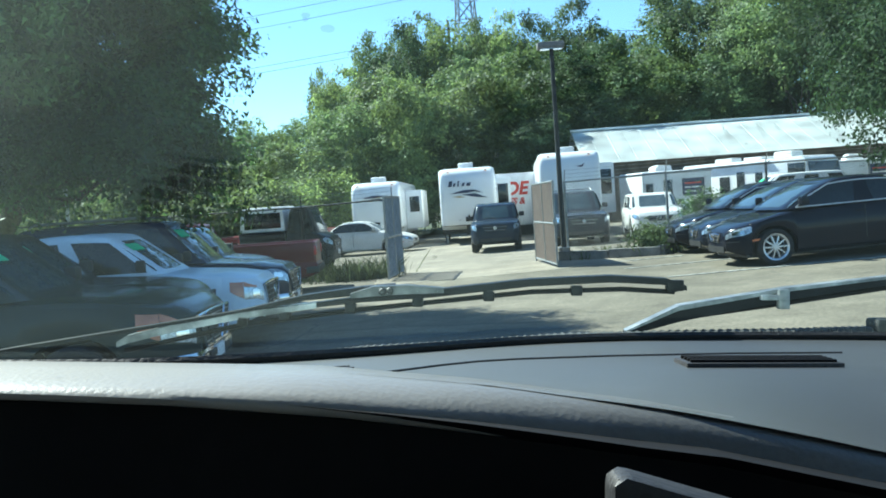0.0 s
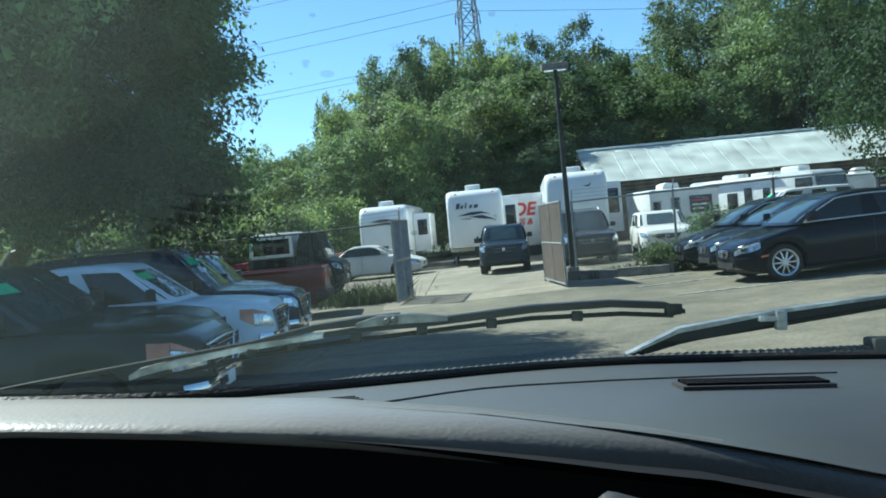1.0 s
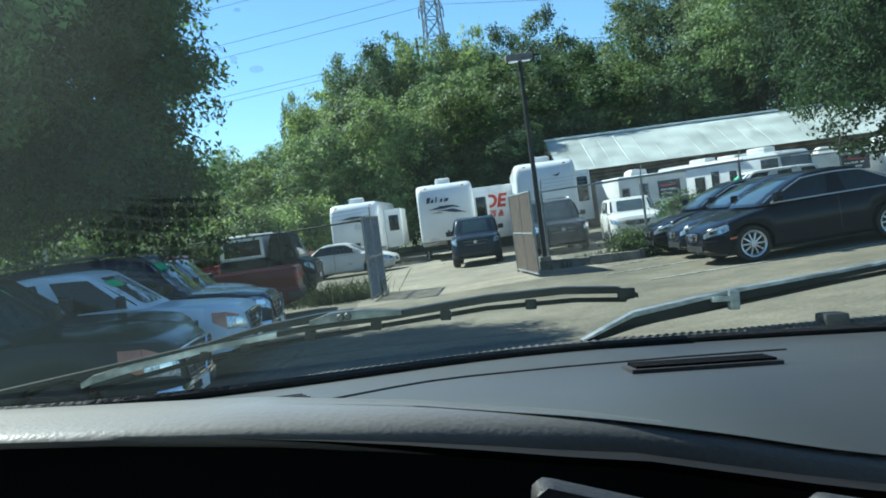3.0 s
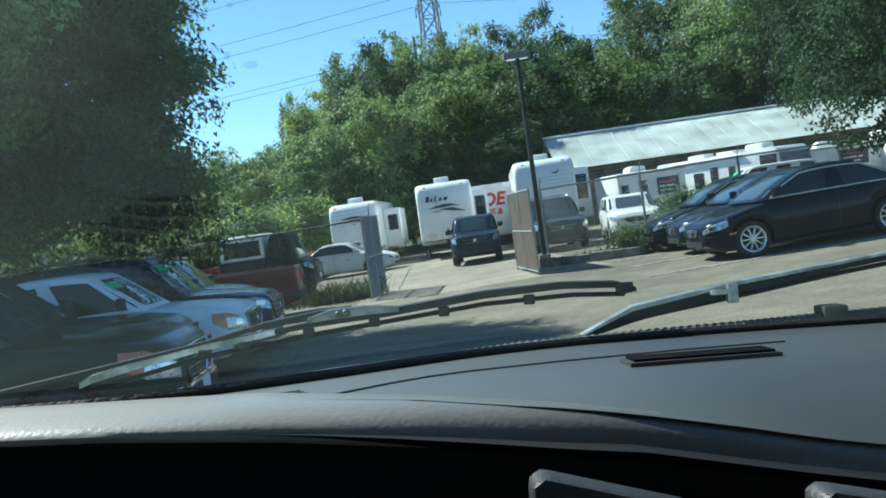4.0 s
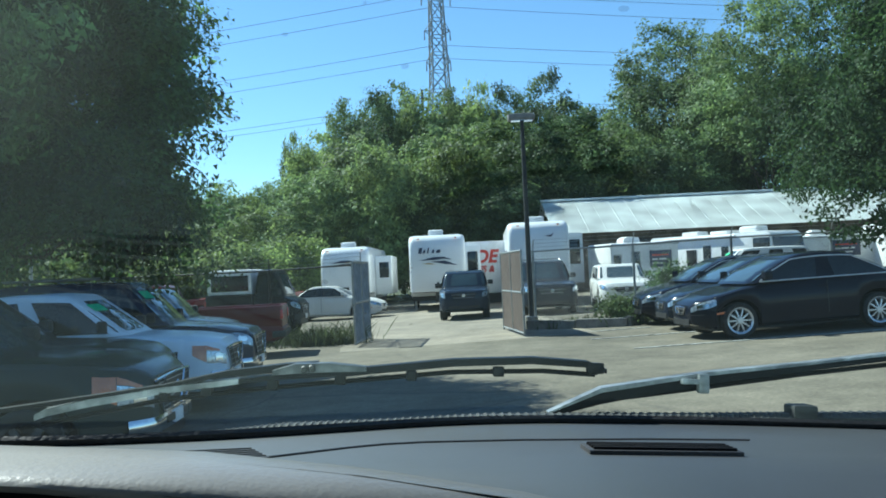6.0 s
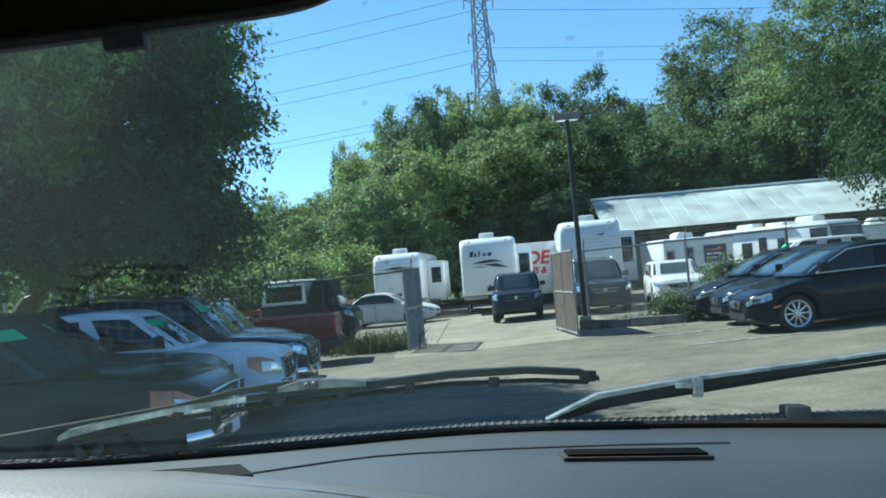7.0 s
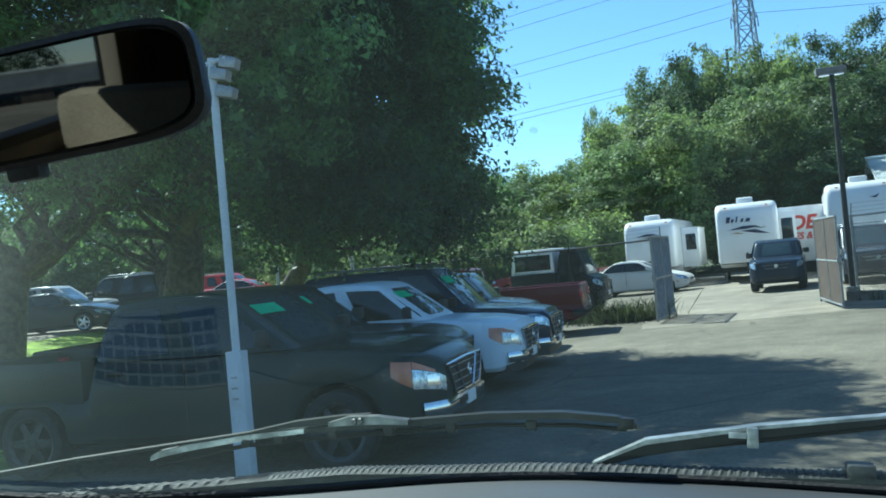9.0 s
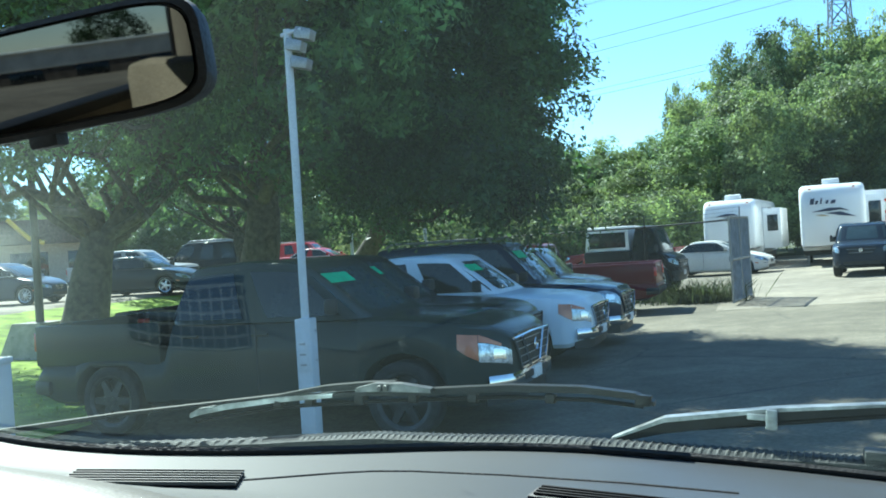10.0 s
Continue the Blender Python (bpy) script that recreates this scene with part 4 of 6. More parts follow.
lettering("dark_letters", "ES &", 0.42, RED_PAINT, sign, pose(0.02, -0.012, 1.52, 90, 0, 0))


def box_trailer(name, m, label, L, W, H, windows, units=1, board=None):
    tr = thing(name, m, label, "trailer", "trailers beyond the gate")
    part("shell", boxed(-L / 2, L / 2, -W / 2, W / 2, 0.55, H, 0.1), WHITE_OLD, tr, smooth=40)
    part("skirt", boxed(-L / 2 + 0.1, L / 2 - 0.1, -W / 2 + 0.06, W / 2 - 0.06, 0.3, 0.58), BLACK, tr)
    part("roof_edge", boxed(-L / 2 - 0.02, L / 2 + 0.02, -W / 2 - 0.02, W / 2 + 0.02, H - 0.12, H - 0.06), ALU_GREY, tr)
    for x0, x1, z0, z1 in windows:
        part("side_window", boxed(x0, x1, -W / 2 - 0.012, -W / 2 + 0.01, z0, z1, 0.006), GLASS, tr)
        part("window_surround", boxed(x0 - 0.04, x1 + 0.04, -W / 2 - 0.008, -W / 2 + 0.008, z0 - 0.04, z1 + 0.04), ALU_GREY, tr)
    for k in range(units):
        air_unit(tr, lerp(-L / 4, L / 3, k / max(1, units - 1)) if units > 1 else -L * 0.05, 0, H - 0.02)
    if board:
        part("notice_board", boxed(*board, -W / 2 - 0.03, -W / 2 - 0.004, 1.25, 1.95, 0.006), NAVY_PAINT, tr, "dark notice board")
        for k in range(3):
            part("notice_line", boxed(board[0] + 0.1, board[1] - 0.15 - 0.1 * k, -W / 2 - 0.038, -W / 2 - 0.028, 1.72 - 0.17 * k, 1.78 - 0.17 * k), RED_PAINT if k == 0 else WHITE_OLD, tr)
    tyre, rim = WHEELS["five"]
    for x in (L * 0.08, L * 0.28):
        for s in (-1, 1):
            wh = part("wheel", tyre, None, tr, m=Matrix.Translation((x, s * (W / 2 - 0.1), 0.34)) @ Matrix.Diagonal((0.34, 0.34 * (1 if s < 0 else -1), 0.34, 1)))
            part("rim", rim, None, wh)
    return tr


box_trailer("travel_trailer", at(9.95, 40.3, 14), "boxy white travel trailer with a notice board and roof unit", 3.1, 2.3, 2.3, [(-1.4, -1.1, 1.2, 1.8), (-0.6, -0.25, 0.9, 1.9)], 1, (0.2, 1.2))
box_trailer("travel_trailer", at(19.4, 43.5, -4), "long white trailer with dark lettering bars", 4.0, 2.4, 2.2, [(-1.8, -1.4, 1.3, 1.8)], 1, (0.1, 1.3))
box_trailer("travel_trailer", at(23.2, 42.0, -4), "white trailer under the tree branches", 4.0, 2.4, 2.6, [(-1.0, -0.4, 1.4, 2.0), (0.2, 0.8, 1.4, 2.0)], 0)

moho = thing("motorhome", at(14.6, 42.5, -57), "white motorhome with a dark wraparound windscreen and roof units", "motorhome")
moho.scale = (0.95, 0.9, 0.79)
part("shell", prism([(-3.6, 0.5), (3.35, 0.45), (3.6, 0.7), (3.62, 1.6), (3.42, 2.9), (3.2, 3.1), (-3.5, 3.12), (-3.62, 2.9)], -1.2, 1.2, 0.1), WHITE_GEL, moho, smooth=40)
part("windscreen", grid_patch(lambda u, v: (lerp(3.66, 3.475, v), lerp(-1.13, 1.13, u), lerp(1.3, 2.76, v))), GLASS, moho)
part("side_windscreen", boxed(2.5, 3.38, -1.222, -1.19, 1.4, 2.75, 0.006), GLASS, moho)
for x0, x1, z0, z1 in ((-3.2, -2.7, 1.5, 2.2), (-1.3, -0.7, 1.4, 2.3), (-0.3, 0.15, 1.1, 2.5), (0.75, 1.15, 1.4, 2.4)):
    part("side_window", boxed(x0, x1, -1.215, -1.19, z0, z1, 0.006), GLASS, moho)
part("stripe", boxed(-3.5, 3.3, -1.212, -1.195, 0.95, 1.05), TAN_DECAL, moho)
part("awning", tube([(-2.6, -1.28, 2.95), (1.6, -1.28, 2.95)], 0.07, 10), WHITE_OLD, moho)
part("roof_unit", boxed(-2.2, -1.2, -0.4, 0.4, 3.09, 3.36, 0.08), WHITE_OLD, moho)
part("roof_dome", boxed(1.2, 2.2, -0.45, 0.45, 3.09, 3.45, 0.14), WHITE_GEL, moho)
part("roof_pod", boxed(-0.4, 0.6, -0.5, 0.5, 3.09, 3.28, 0.06), WHITE_OLD, moho)
for x in (-2.1, 2.5):
    for s in (-1, 1):
        wh = part("wheel", WHEELS["six"][0], None, moho, m=Matrix.Translation((x, s * 1.02, 0.42)) @ Matrix.Diagonal((0.42, 0.42 * (1 if s < 0 else -1), 0.42, 1)))
        part("rim", WHEELS["six"][1], None, wh)

# long shed with a pale ribbed metal roof
shed = thing("storage_shed", at(24.0, 52.0, -1.5), "long low shed with a pale ribbed metal roof", "building")
for w in (("wall_front", -15.3, 15.3, -0.2, 0.0, 0, 3.3), ("wall_back", -15.3, 15.3, 9.8, 10.0, 0, 3.3)):
    part("wall", boxed(*w[1:]), BARN, shed, "weathered brown wall")
for x in (-15.3, 15.1):
    part("gable_wall", loft([[(x, -0.2, 0), (x, 10, 0), (x, 10, 3.3), (x, 4.9, 5.2), (x, -0.2, 3.3)], [(x + 0.2, -0.2, 0), (x + 0.2, 10, 0), (x + 0.2, 10, 3.3), (x + 0.2, 4.9, 5.2), (x + 0.2, -0.2, 3.3)]]), BARN, shed, smooth=None)
for s, (ya, yb) in enumerate(((-0.75, 4.9), (10.55, 4.9))):
    for k in range(16):
        x0 = -15.7 + k * 31.4 / 16
        bm = bmesh.new()
        prof = [(x0, 0.0), (x0 + 0.03, 0.016), (x0 + 0.08, 0.016), (x0 + 0.11, 0.0), (x0 + 0.98, 0.0), (x0 + 1.0, 0.012), (x0 + 1.04, 0.012), (x0 + 1.06, 0.0), (x0 + 31.4 / 16 + 0.01, 0.0)]
        za, zc = 3.12, 5.3
        low, high = [bm.verts.new((x, ya, za + h)) for x, h in prof], [bm.verts.new((x, yb, zc + h)) for x, h in prof]
        for i in range(len(prof) - 1):
            bm.faces.new((low[i], low[i + 1], high[i + 1], high[i]))
        bmesh.ops.solidify(bm, geom=list(bm.faces), thickness=0.03)
        part("roof_panel", bm, ROOF_METAL, shed, smooth=None)
part("ridge_cap", prism([(-15.75, 5.3), (15.75, 5.3), (15.75, 5.42), (-15.75, 5.42)], 4.75, 5.05, 0.03), ROOF_METAL, shed)
for k in range(5):
    part("shed_door", boxed(-12 + k * 6, -8.6 + k * 6, -0.25, -0.19, 0.05, 2.7, 0.01), BLACK, shed)

# shop with a yellow-trimmed parapet across the far lot
shop = thing("shop_building", pose(-60, 47, 0.75, 0, 0, 46), "low tan shop with a dark fascia and yellow stripes", "building")
part("wall", boxed(-14, 14, 0, 10, 0, 3.2), mat("tan_stucco", (0.42, 0.36, 0.28), 0.9, vary=0.1, bump=0.3), shop)
part("fascia", boxed(-14.3, 14.3, -1.2, 10.3, 3.2, 5.0, 0.05), mat("brown_shingle_fascia", (0.09, 0.07, 0.06), 0.9, vary=0.25, bump=0.5, fine=15), shop)
yellow = mat("yellow_trim", (0.62, 0.45, 0.05), 0.5, vary=0.08)
for k in range(7):
    x = -12 + k * 4
    part("yellow_rib", tube([(x, -1.28, 5.05), (x + 0.5, -1.6, 4.5), (x + 1.4, -1.45, 3.6), (x + 2.4, -1.4, 3.25)], 0.16, 8), yellow, shop)
    part("shop_window", boxed(x, x + 2.6, -0.03, 0.02, 0.7, 2.6, 0.01), GLASS, shop)


# low hall across the yard behind, which only the rear-view mirror shows
hall = thing("yard_hall", pose(-29.0, -62.0, -0.02, 0, 0, -25), "low white hall with a brown front across the yard", "building")
part("wall", boxed(-11, 8, -8, 0, 0, 1.7), BARN, hall, "brown lower wall")
part("upper_wall", boxed(-11.1, 8.1, -8.1, 0.1, 1.7, 2.9, 0.02), mat("white_hall_siding", (0.66, 0.63, 0.56), 0.7, vary=0.1, scale=1, bump=0.2, fine=12), hall, "white boarded wall")
part("roof", boxed(-11.4, 8.4, -8.4, 0.4, 2.9, 3.05, 0.03), ROOF_METAL, hall)
for k in range(4):
    part("hall_window", boxed(-9.4 + k * 4.4, -7.2 + k * 4.4, -0.02, 0.03, 0.6, 1.6, 0.01), GLASS, hall)


# ---- fences and gates ----
def chain_link(bm, p0, p1, z0, z1, pitch=0.105, r=0.0014):
    """Two families of slanting wires between two points."""
    p0, p1 = Vector(p0), Vector(p1)
    d = p1 - p0
    n, h = d.length, z1 - z0
    for s in (1, -1):
        a = -h
        while a < n:
            u0, u1 = a, a + h
            c0, c1 = max(u0, 0), min(u1, n)
            if c1 > c0:
                za, zc = z0 + (c0 - u0), z0 + (c1 - u0)
                if s < 0:
                    za, zc = z0 + z1 - za, z0 + z1 - zc
                A, B = p0 + d * (c0 / n), p0 + d * (c1 / n)
                add_tube(bm, [(A.x, A.y, A.z + za), (B.x, B.y, B.z + zc)], r, 3)
            a += pitch
    return bm


def fence(label, pts, h, post_mat, barbed=True, every=2.8):
    p0 = Vector((pts[0][0], pts[0][1], 0))
    fc = thing("chain_link_fence", Matrix.Translation((p0.x, p0.y, ground_z(p0.x))), label, "fence")
    base = Vector((p0.x, p0.y, ground_z(p0.x)))
    for a, b in zip(pts, pts[1:]):
        A, B = Vector((a[0], a[1], ground_z(a[0]))) - base, Vector((b[0], b[1], ground_z(b[0]))) - base
        n = max(1, round((B - A).length / every))
        for k in range(n + 1):
            p = A.lerp(B, k / n)
            part("post", tube([p, p + Vector((0, 0, h + 0.03))], 0.036, 10), post_mat, fc)
            if barbed:
                part("barb_arm", tube([p + Vector((0, 0, h)), p + Vector((0.02, -0.12, h + 0.32))], 0.014, 6), post_mat, fc)
        part("top_rail", tube([A + Vector((0, 0, h)), B + Vector((0, 0, h))], 0.024, 8), post_mat, fc)
        if barbed:
            for k in range(3):
                o = Vector((0.005 * k, -0.04 - 0.04 * k, h + 0.11 + 0.1 * k))
                part("barbed_wire", tube([A + o, A.lerp(B, 0.5) + o - Vector((0, 0, 0.02)), B + o], 0.005, 4), GALV, fc)
        part("wire_mesh", chain_link(bmesh.new(), A, B, 0.04, h), WIRE, fc, smooth=None)
    return fc


fence("galvanised chain-link fence with barbed wire on top", [(4.05, 26.2), (9.6, 26.6), (24.0, 27.6)], 2.05, GALV)
fence("dark-posted chain-link fence with barbed wire on top", [(-0.62, 26.3), (-3.2, 27.0), (-12.5, 28.6)], 2.05, POST_BLACK)


def gate(label, hinge, end, h, slats, frame_mat):
    A = Vector((hinge[0], hinge[1], ground_z(hinge[0]) + 0.06))
    g = thing("gate_leaf", Matrix.Translation(A), label, "gate")
    d = Vector((end[0] - hinge[0], end[1] - hinge[1], 0))
    up = Vector((0, 0, h))
    o = Vector((0, 0, 0))
    for p, q in ((o, up), (d, d + up), (d * 0.5, d * 0.5 + up)):
        part("upright", tube([p - (Vector((0, 0, 0.06)) if p == o else o), q], 0.028, 10), frame_mat, g)
    for z in (0.03, h * 0.5, h):
        part("rail", tube([o + Vector((0, 0, z)), d + Vector((0, 0, z))], 0.026, 8), frame_mat, g)
    nrm = Vector((-d.y, d.x, 0)).normalized()
    if slats:
        n = 34
        for k in range(n):
            for z0, z1 in ((0.05, h * 0.5 - 0.03), (h * 0.5 + 0.03, h - 0.03)):
                a, b = d * ((k + 0.08) / n), d * ((k + 0.92) / n)
                bm = loft([[a + nrm * s + Vector((0, 0, z0)) for s in (-0.006, 0.006)] + [b + nrm * s + Vector((0, 0, z0)) for s in (0.006, -0.006)],
                           [a + nrm * s + Vector((0, 0, z1)) for s in (-0.006, 0.006)] + [b + nrm * s + Vector((0, 0, z1)) for s in (0.006, -0.006)]])
                part("slat", bm, SLAT, g, smooth=None)
    part("wire_mesh", chain_link(bmesh.new(), o, d, 0.04, h, 0.06, 0.0055), GALV, g, smooth=None)
    part("latch", boxed(d.x - 0.05, d.x + 0.05, d.y - 0.05, d.y + 0.05, h * 0.48, h * 0.55, 0.01), frame_mat, g)
    return g


gate("open gate leaf filled with brown privacy slats", (3.18, 26.2), (3.40, 23.1), 2.0, True, GALV)
gate("open sagging chain-link gate leaf in a grey frame", (-0.42, 26.2), (-0.65, 23.7), 2.02, False, GALV)

# ---- lamp post, poles, bollards ----
lamp = thing("lamp_post", at(3.92, 26.05, 0), "dark parking-lot lamp post with a twin flat head", "lamp post")
part("footing", lathe([(0.001, -0.02), (0.17, -0.02), (0.17, 0.3), (0.001, 0.3)], 20), KERB, lamp, m=Matrix.Rotation(radians(90), 4, "X"))
part("pole", tube([(0, 0, 0.28), (0, 0, 5.65)], [0.075, 0.055], 12), POST_BLACK, lamp)
part("head", boxed(-0.38, 0.34, -0.16, 0.16, 5.6, 5.78, 0.04), mat("weathered_lamp_head", (0.2, 0.19, 0.18), 0.6, vary=0.15), lamp)
part("lens", boxed(-0.3, 0.28, -0.12, 0.12, 5.585, 5.603), LENS, lamp)
part("base_plate", boxed(-0.14, 0.14, -0.14, 0.14, 0.295, 0.32, 0.005), ALU_GREY, lamp)

pole = thing("camera_pole", at(-2.34, 7.27, 8), "slim white pole rising from a white box with small floodlights", "pole")
part("base_box", boxed(-0.062, 0.062, -0.07, 0.07, 0, 1.36, 0.008), POST_WHITE, pole)
part("door_plate", boxed(-0.045, 0.045, -0.076, -0.069, 0.95, 1.28, 0.003), POST_WHITE, pole)
for k in range(3):
    part("label_bar", boxed(-0.03, 0.02, -0.079, -0.074, 1.0 + 0.08 * k, 1.015 + 0.08 * k), ALU_GREY, pole)
part("mast", tube([(0, 0, 1.35), (0, 0, 3.6)], 0.031, 12), POST_WHITE, pole)
part("cross_arm", tube([(-0.05, 0, 3.56), (0.14, -0.05, 3.58)], 0.018, 8), POST_WHITE, pole)
for k, (x, z) in enumerate(((0.06, 3.44), (0.14, 3.52), (0.1, 3.3))):
    part("floodlight", prism([(x - 0.07, z), (x + 0.06, z - 0.03), (x + 0.08, z + 0.05), (x - 0.05, z + 0.09)], -0.06, 0.06, 0.01), ALU_GREY, pole)

for (x, y, h) in ((-3.57, 5.42, 1.3), (-8.12, 23.1, 2.95), (-10.0, 22.6, 2.9), (-13.2, 24.0, 2.8)):
    if h < 2:
        b = thing("bollard", at(x, y, 10), "square white bollard post beside the grass", "bollard")
        part("post", boxed(-0.085, 0.085, -0.085, 0.085, 0, h, 0.012), POST_WHITE, b)
        part("cap", boxed(-0.095, 0.095, -0.095, 0.095, h - 0.01, h + 0.03, 0.01), POST_WHITE, b)
    else:
        b = thing("slim_pole", at(x, y, 0), "slim pale pole with a small head among the trees", "pole", "slim poles under the trees")
        part("shaft", tube([(0, 0, 0), (0, 0, h)], 0.045, 10), POST_WHITE, b)
        part("head", boxed(-0.09, 0.07, -0.07, 0.07, h - 0.02, h + 0.13, 0.02), ALU_GREY, b)

planter = thing("lamp_post", at(-14.52, 16.47, 0), "tapered concrete lamp base with a dark pole", "lamp post")
part("concrete_base", loft([[(s * a, t * a, z) for s, t in ((-1, -1), (1, -1), (1, 1), (-1, 1))] for a, z in ((0.62, 0), (0.4, 0.78))]), mat("lamp_base_concrete", (0.3, 0.28, 0.25), 0.9, vary=0.15, bump=0.4), planter, smooth=None)
part("shaft", tube([(0, 0, 0.76), (0, 0, 7.0)], [0.09, 0.07], 12), POST_BLACK, planter)

# low kerb and planting strip under the right-hand fence
kerb = []
for k, (a, b) in enumerate((((3.75, 25.6), (4.9, 24.7)), ((4.9, 24.7), (6.1, 24.2)), ((6.1, 24.2), (6.7, 25.4)))):
    A, B = Vector((*a, 0)), Vector((*b, 0))
    d = (B - A)
    ang = math.degrees(math.atan2(d.y, d.x))
    tagged(part("kerb", boxed(0, d.length, -0.09, 0.09, -0.1, 0.24, 0.03), KERB, m=pose(a[0], a[1], ground_z(a[0]), 0, 0, ang)), "dark worn concrete kerb at the fence corner", "kerb", kind="structure")
for (y, x0, x1) in ((21.0, 4.6, 7.2), (18.3, 4.9, 10.2), (23.2, 4.8, 6.4)):
    tagged(part("parking_line", boxed(x0, x1, -0.05, 0.05, 0.004, 0.012), LINE, m=Matrix.Translation((0, y, ground_z(7.0) - 0.0)) @ pose(0, 0, -0.025 * 7.0 + 0.0, 0, -math.degrees(math.atan(0.025)), 0) @ pose(0, 0, 0)), "worn white parking line on the asphalt", "line", kind="structure")


# ---- trees ----
def leaf_cloud(name, lobes, count, size, seed, material, inner=0.45):
    """A crown: leaf sprays on and inside a set of rough lobes, each lobe (centre, radii); uneven, with gaps."""
    rng = np.random.default_rng(seed)
    count, size = count * 2, size * 0.66
    vol = np.array([r[0] * r[1] + r[1] * r[2] for c, r in lobes])
    pick = rng.choice(len(lobes), count, p=vol / vol.sum())
    C, R = np.array([c for c, r in lobes]), np.array([r for c, r in lobes])
    d = rng.normal(size=(count, 3))
    d /= np.linalg.norm(d, axis=1)[:, None]
    d[:, 2] = np.where(d[:, 2] < -0.55, -d[:, 2] * 0.6, d[:, 2])
    rad = 1 - inner * rng.random(count) ** 1.6
    ph = rng.random((len(lobes), 6)) * 6.28
    bump = 0.11 * np.sin(d[:, 0] * 5 + ph[pick, 0]) * np.sin(d[:, 1] * 5 + ph[pick, 1]) + 0.09 * np.sin(d[:, 2] * 8 + ph[pick, 2] + d[:, 0] * 6) + 0.06 * np.sin(d[:, 1] * 15 + ph[pick, 3]) * np.sin(d[:, 0] * 14 + ph[pick, 4])
    P = C[pick] + d * R[pick] * (rad + bump)[:, None]
    # most leaves gather in twig-sized tufts round a few of these points
    near = size < 0.1
    tufts = max(40, count // (80 if near else 34))
    own = rng.integers(tufts, size=count)
    loose = (rng.random(count) < 0.05)[:, None]
    P = np.where(loose, P, P[own] + rng.normal(size=(count, 3)) * np.array([1.0, 1.0, 0.7]) * (0.2 if near else 0.3))
    # sprays: little pointed blades of uneven length that face outwards
    nrm = np.where(loose, d, d[own]) + rng.normal(size=(count, 3)) * 0.5 + np.array([0, 0, 0.25])
    nrm /= np.linalg.norm(nrm, axis=1)[:, None]
    t = np.cross(nrm, rng.normal(size=(count, 3)))
    t /= np.linalg.norm(t, axis=1)[:, None]
    b = np.cross(nrm, t)
    s = size * (0.55 + 0.9 * rng.random(count))[:, None]
    V = np.stack([P - t * s, P + t * s * 0.9 + nrm * s * 0.15, P + b * s * 0.95], 1).reshape(-1, 3)
    F = np.arange(count * 3).reshape(-1, 3)
    me = bpy.data.meshes.new(name)
    me.from_pydata(V.tolist(), [], F.tolist())
    me.materials.append(material)
    return me


def limb(rng, a, b, r0, r1, n=5, wob=0.15):
    a, b = Vector(a), Vector(b)
    pts = [a.lerp(b, i / n) + Vector(rng.normal(size=3)) * wob * (0 < i < n) for i in range(n + 1)]
    return pts, [lerp(r0, r1, i / n) for i in range(n + 1)]


def tree(m, label, height, spread, trunk_r, fork, lobes_n, leaves, size, seed, material, low=0.3, group="", lean=(0, 0), name="tree", belly=0.35, bole=None):
    """A tapered trunk that forks into limbs, each limb carrying lobes of leaves."""
    rng = np.random.default_rng(seed)
    tr = thing(name, m, label, "tree", group)
    top = Vector((*(bole or lean), fork))
    bm = bmesh.new()
    pts, rad = limb(rng, (0, 0, -0.1), top, trunk_r * 1.35, trunk_r * 0.8, 6, 0.06)
    rad[0] *= 1.25
    add_tube(bm, pts, rad, 12)
    lobes = []
    for k in range(lobes_n):
        a = 2.399963 * k + rng.random() * 0.7
        f = (k + 0.5) / lobes_n
        z = height * lerp(low + 0.12, 0.86, f)
        out = spread * math.sqrt(max(0.05, 1 - ((f - belly) / 0.75) ** 2)) * lerp(0.35, 0.72, rng.random())
        c = Vector((lean[0] + out * math.cos(a), lean[1] + out * math.sin(a), z))
        rr = spread * lerp(0.26, 0.42, rng.random()) * lerp(1.1, 0.78, f)
        lobes.append((tuple(c), (rr, rr * lerp(0.8, 1.1, rng.random()), rr * lerp(0.75, 1.15, rng.random()))))
        if k < 14:
            pts, rad = limb(rng, top + Vector((0, 0, -0.4 + 0.3 * rng.random())), c, trunk_r * lerp(0.2, 0.42, rng.random()), trunk_r * 0.06, 5, 0.04 * height * 0.5)
            add_tube(bm, pts, rad, 7)
    for k in range(lobes_n // 3):
        a, f = rng.random() * 6.28, rng.random()
        out = spread * lerp(0.1, 0.62, f)
        rr = spread * lerp(0.09, 0.15, rng.random())
        lobes.append(((lean[0] + out * math.cos(a), lean[1] + out * math.sin(a), height * lerp(0.97, 0.72, f * f)), (rr, rr, rr * lerp(1.2, 2.2, rng.random()))))
    part("trunk", bm, BARK, tr, "dark rough bark", smooth=60)
    part("crown", leaf_cloud("crown", lobes, leaves, size, seed + 5, material), None, tr)
    return tr


# big shade trees over the grass strip
tree(pose(-10.6, 19.0, 0.0), "big dark-leaved shade tree spreading over the parked pickups", 14.0, 7.5, 0.42, 3.4, 54, 66000, 0.11, 11, LEAF, low=0.18, lean=(0.6, -3.8), bole=(0.5, -0.3))
tree(pose(-10.0, 21.9, 0.0), "dark-leaved tree leaning over the row of pickups", 9.2, 3.24, 0.24, 2.6, 56, 62000, 0.1, 12, LEAF, low=0.16, belly=0.42, lean=(4.4, -3.8), bole=(2.0, -1.7))
tree(pose(-12.92, 15.67, 0.0), "leaning forked shade tree on the grass strip", 12.5, 6.2, 0.4, 2.6, 44, 54000, 0.09, 13, LEAF, low=0.2, lean=(0.6, 0.4))
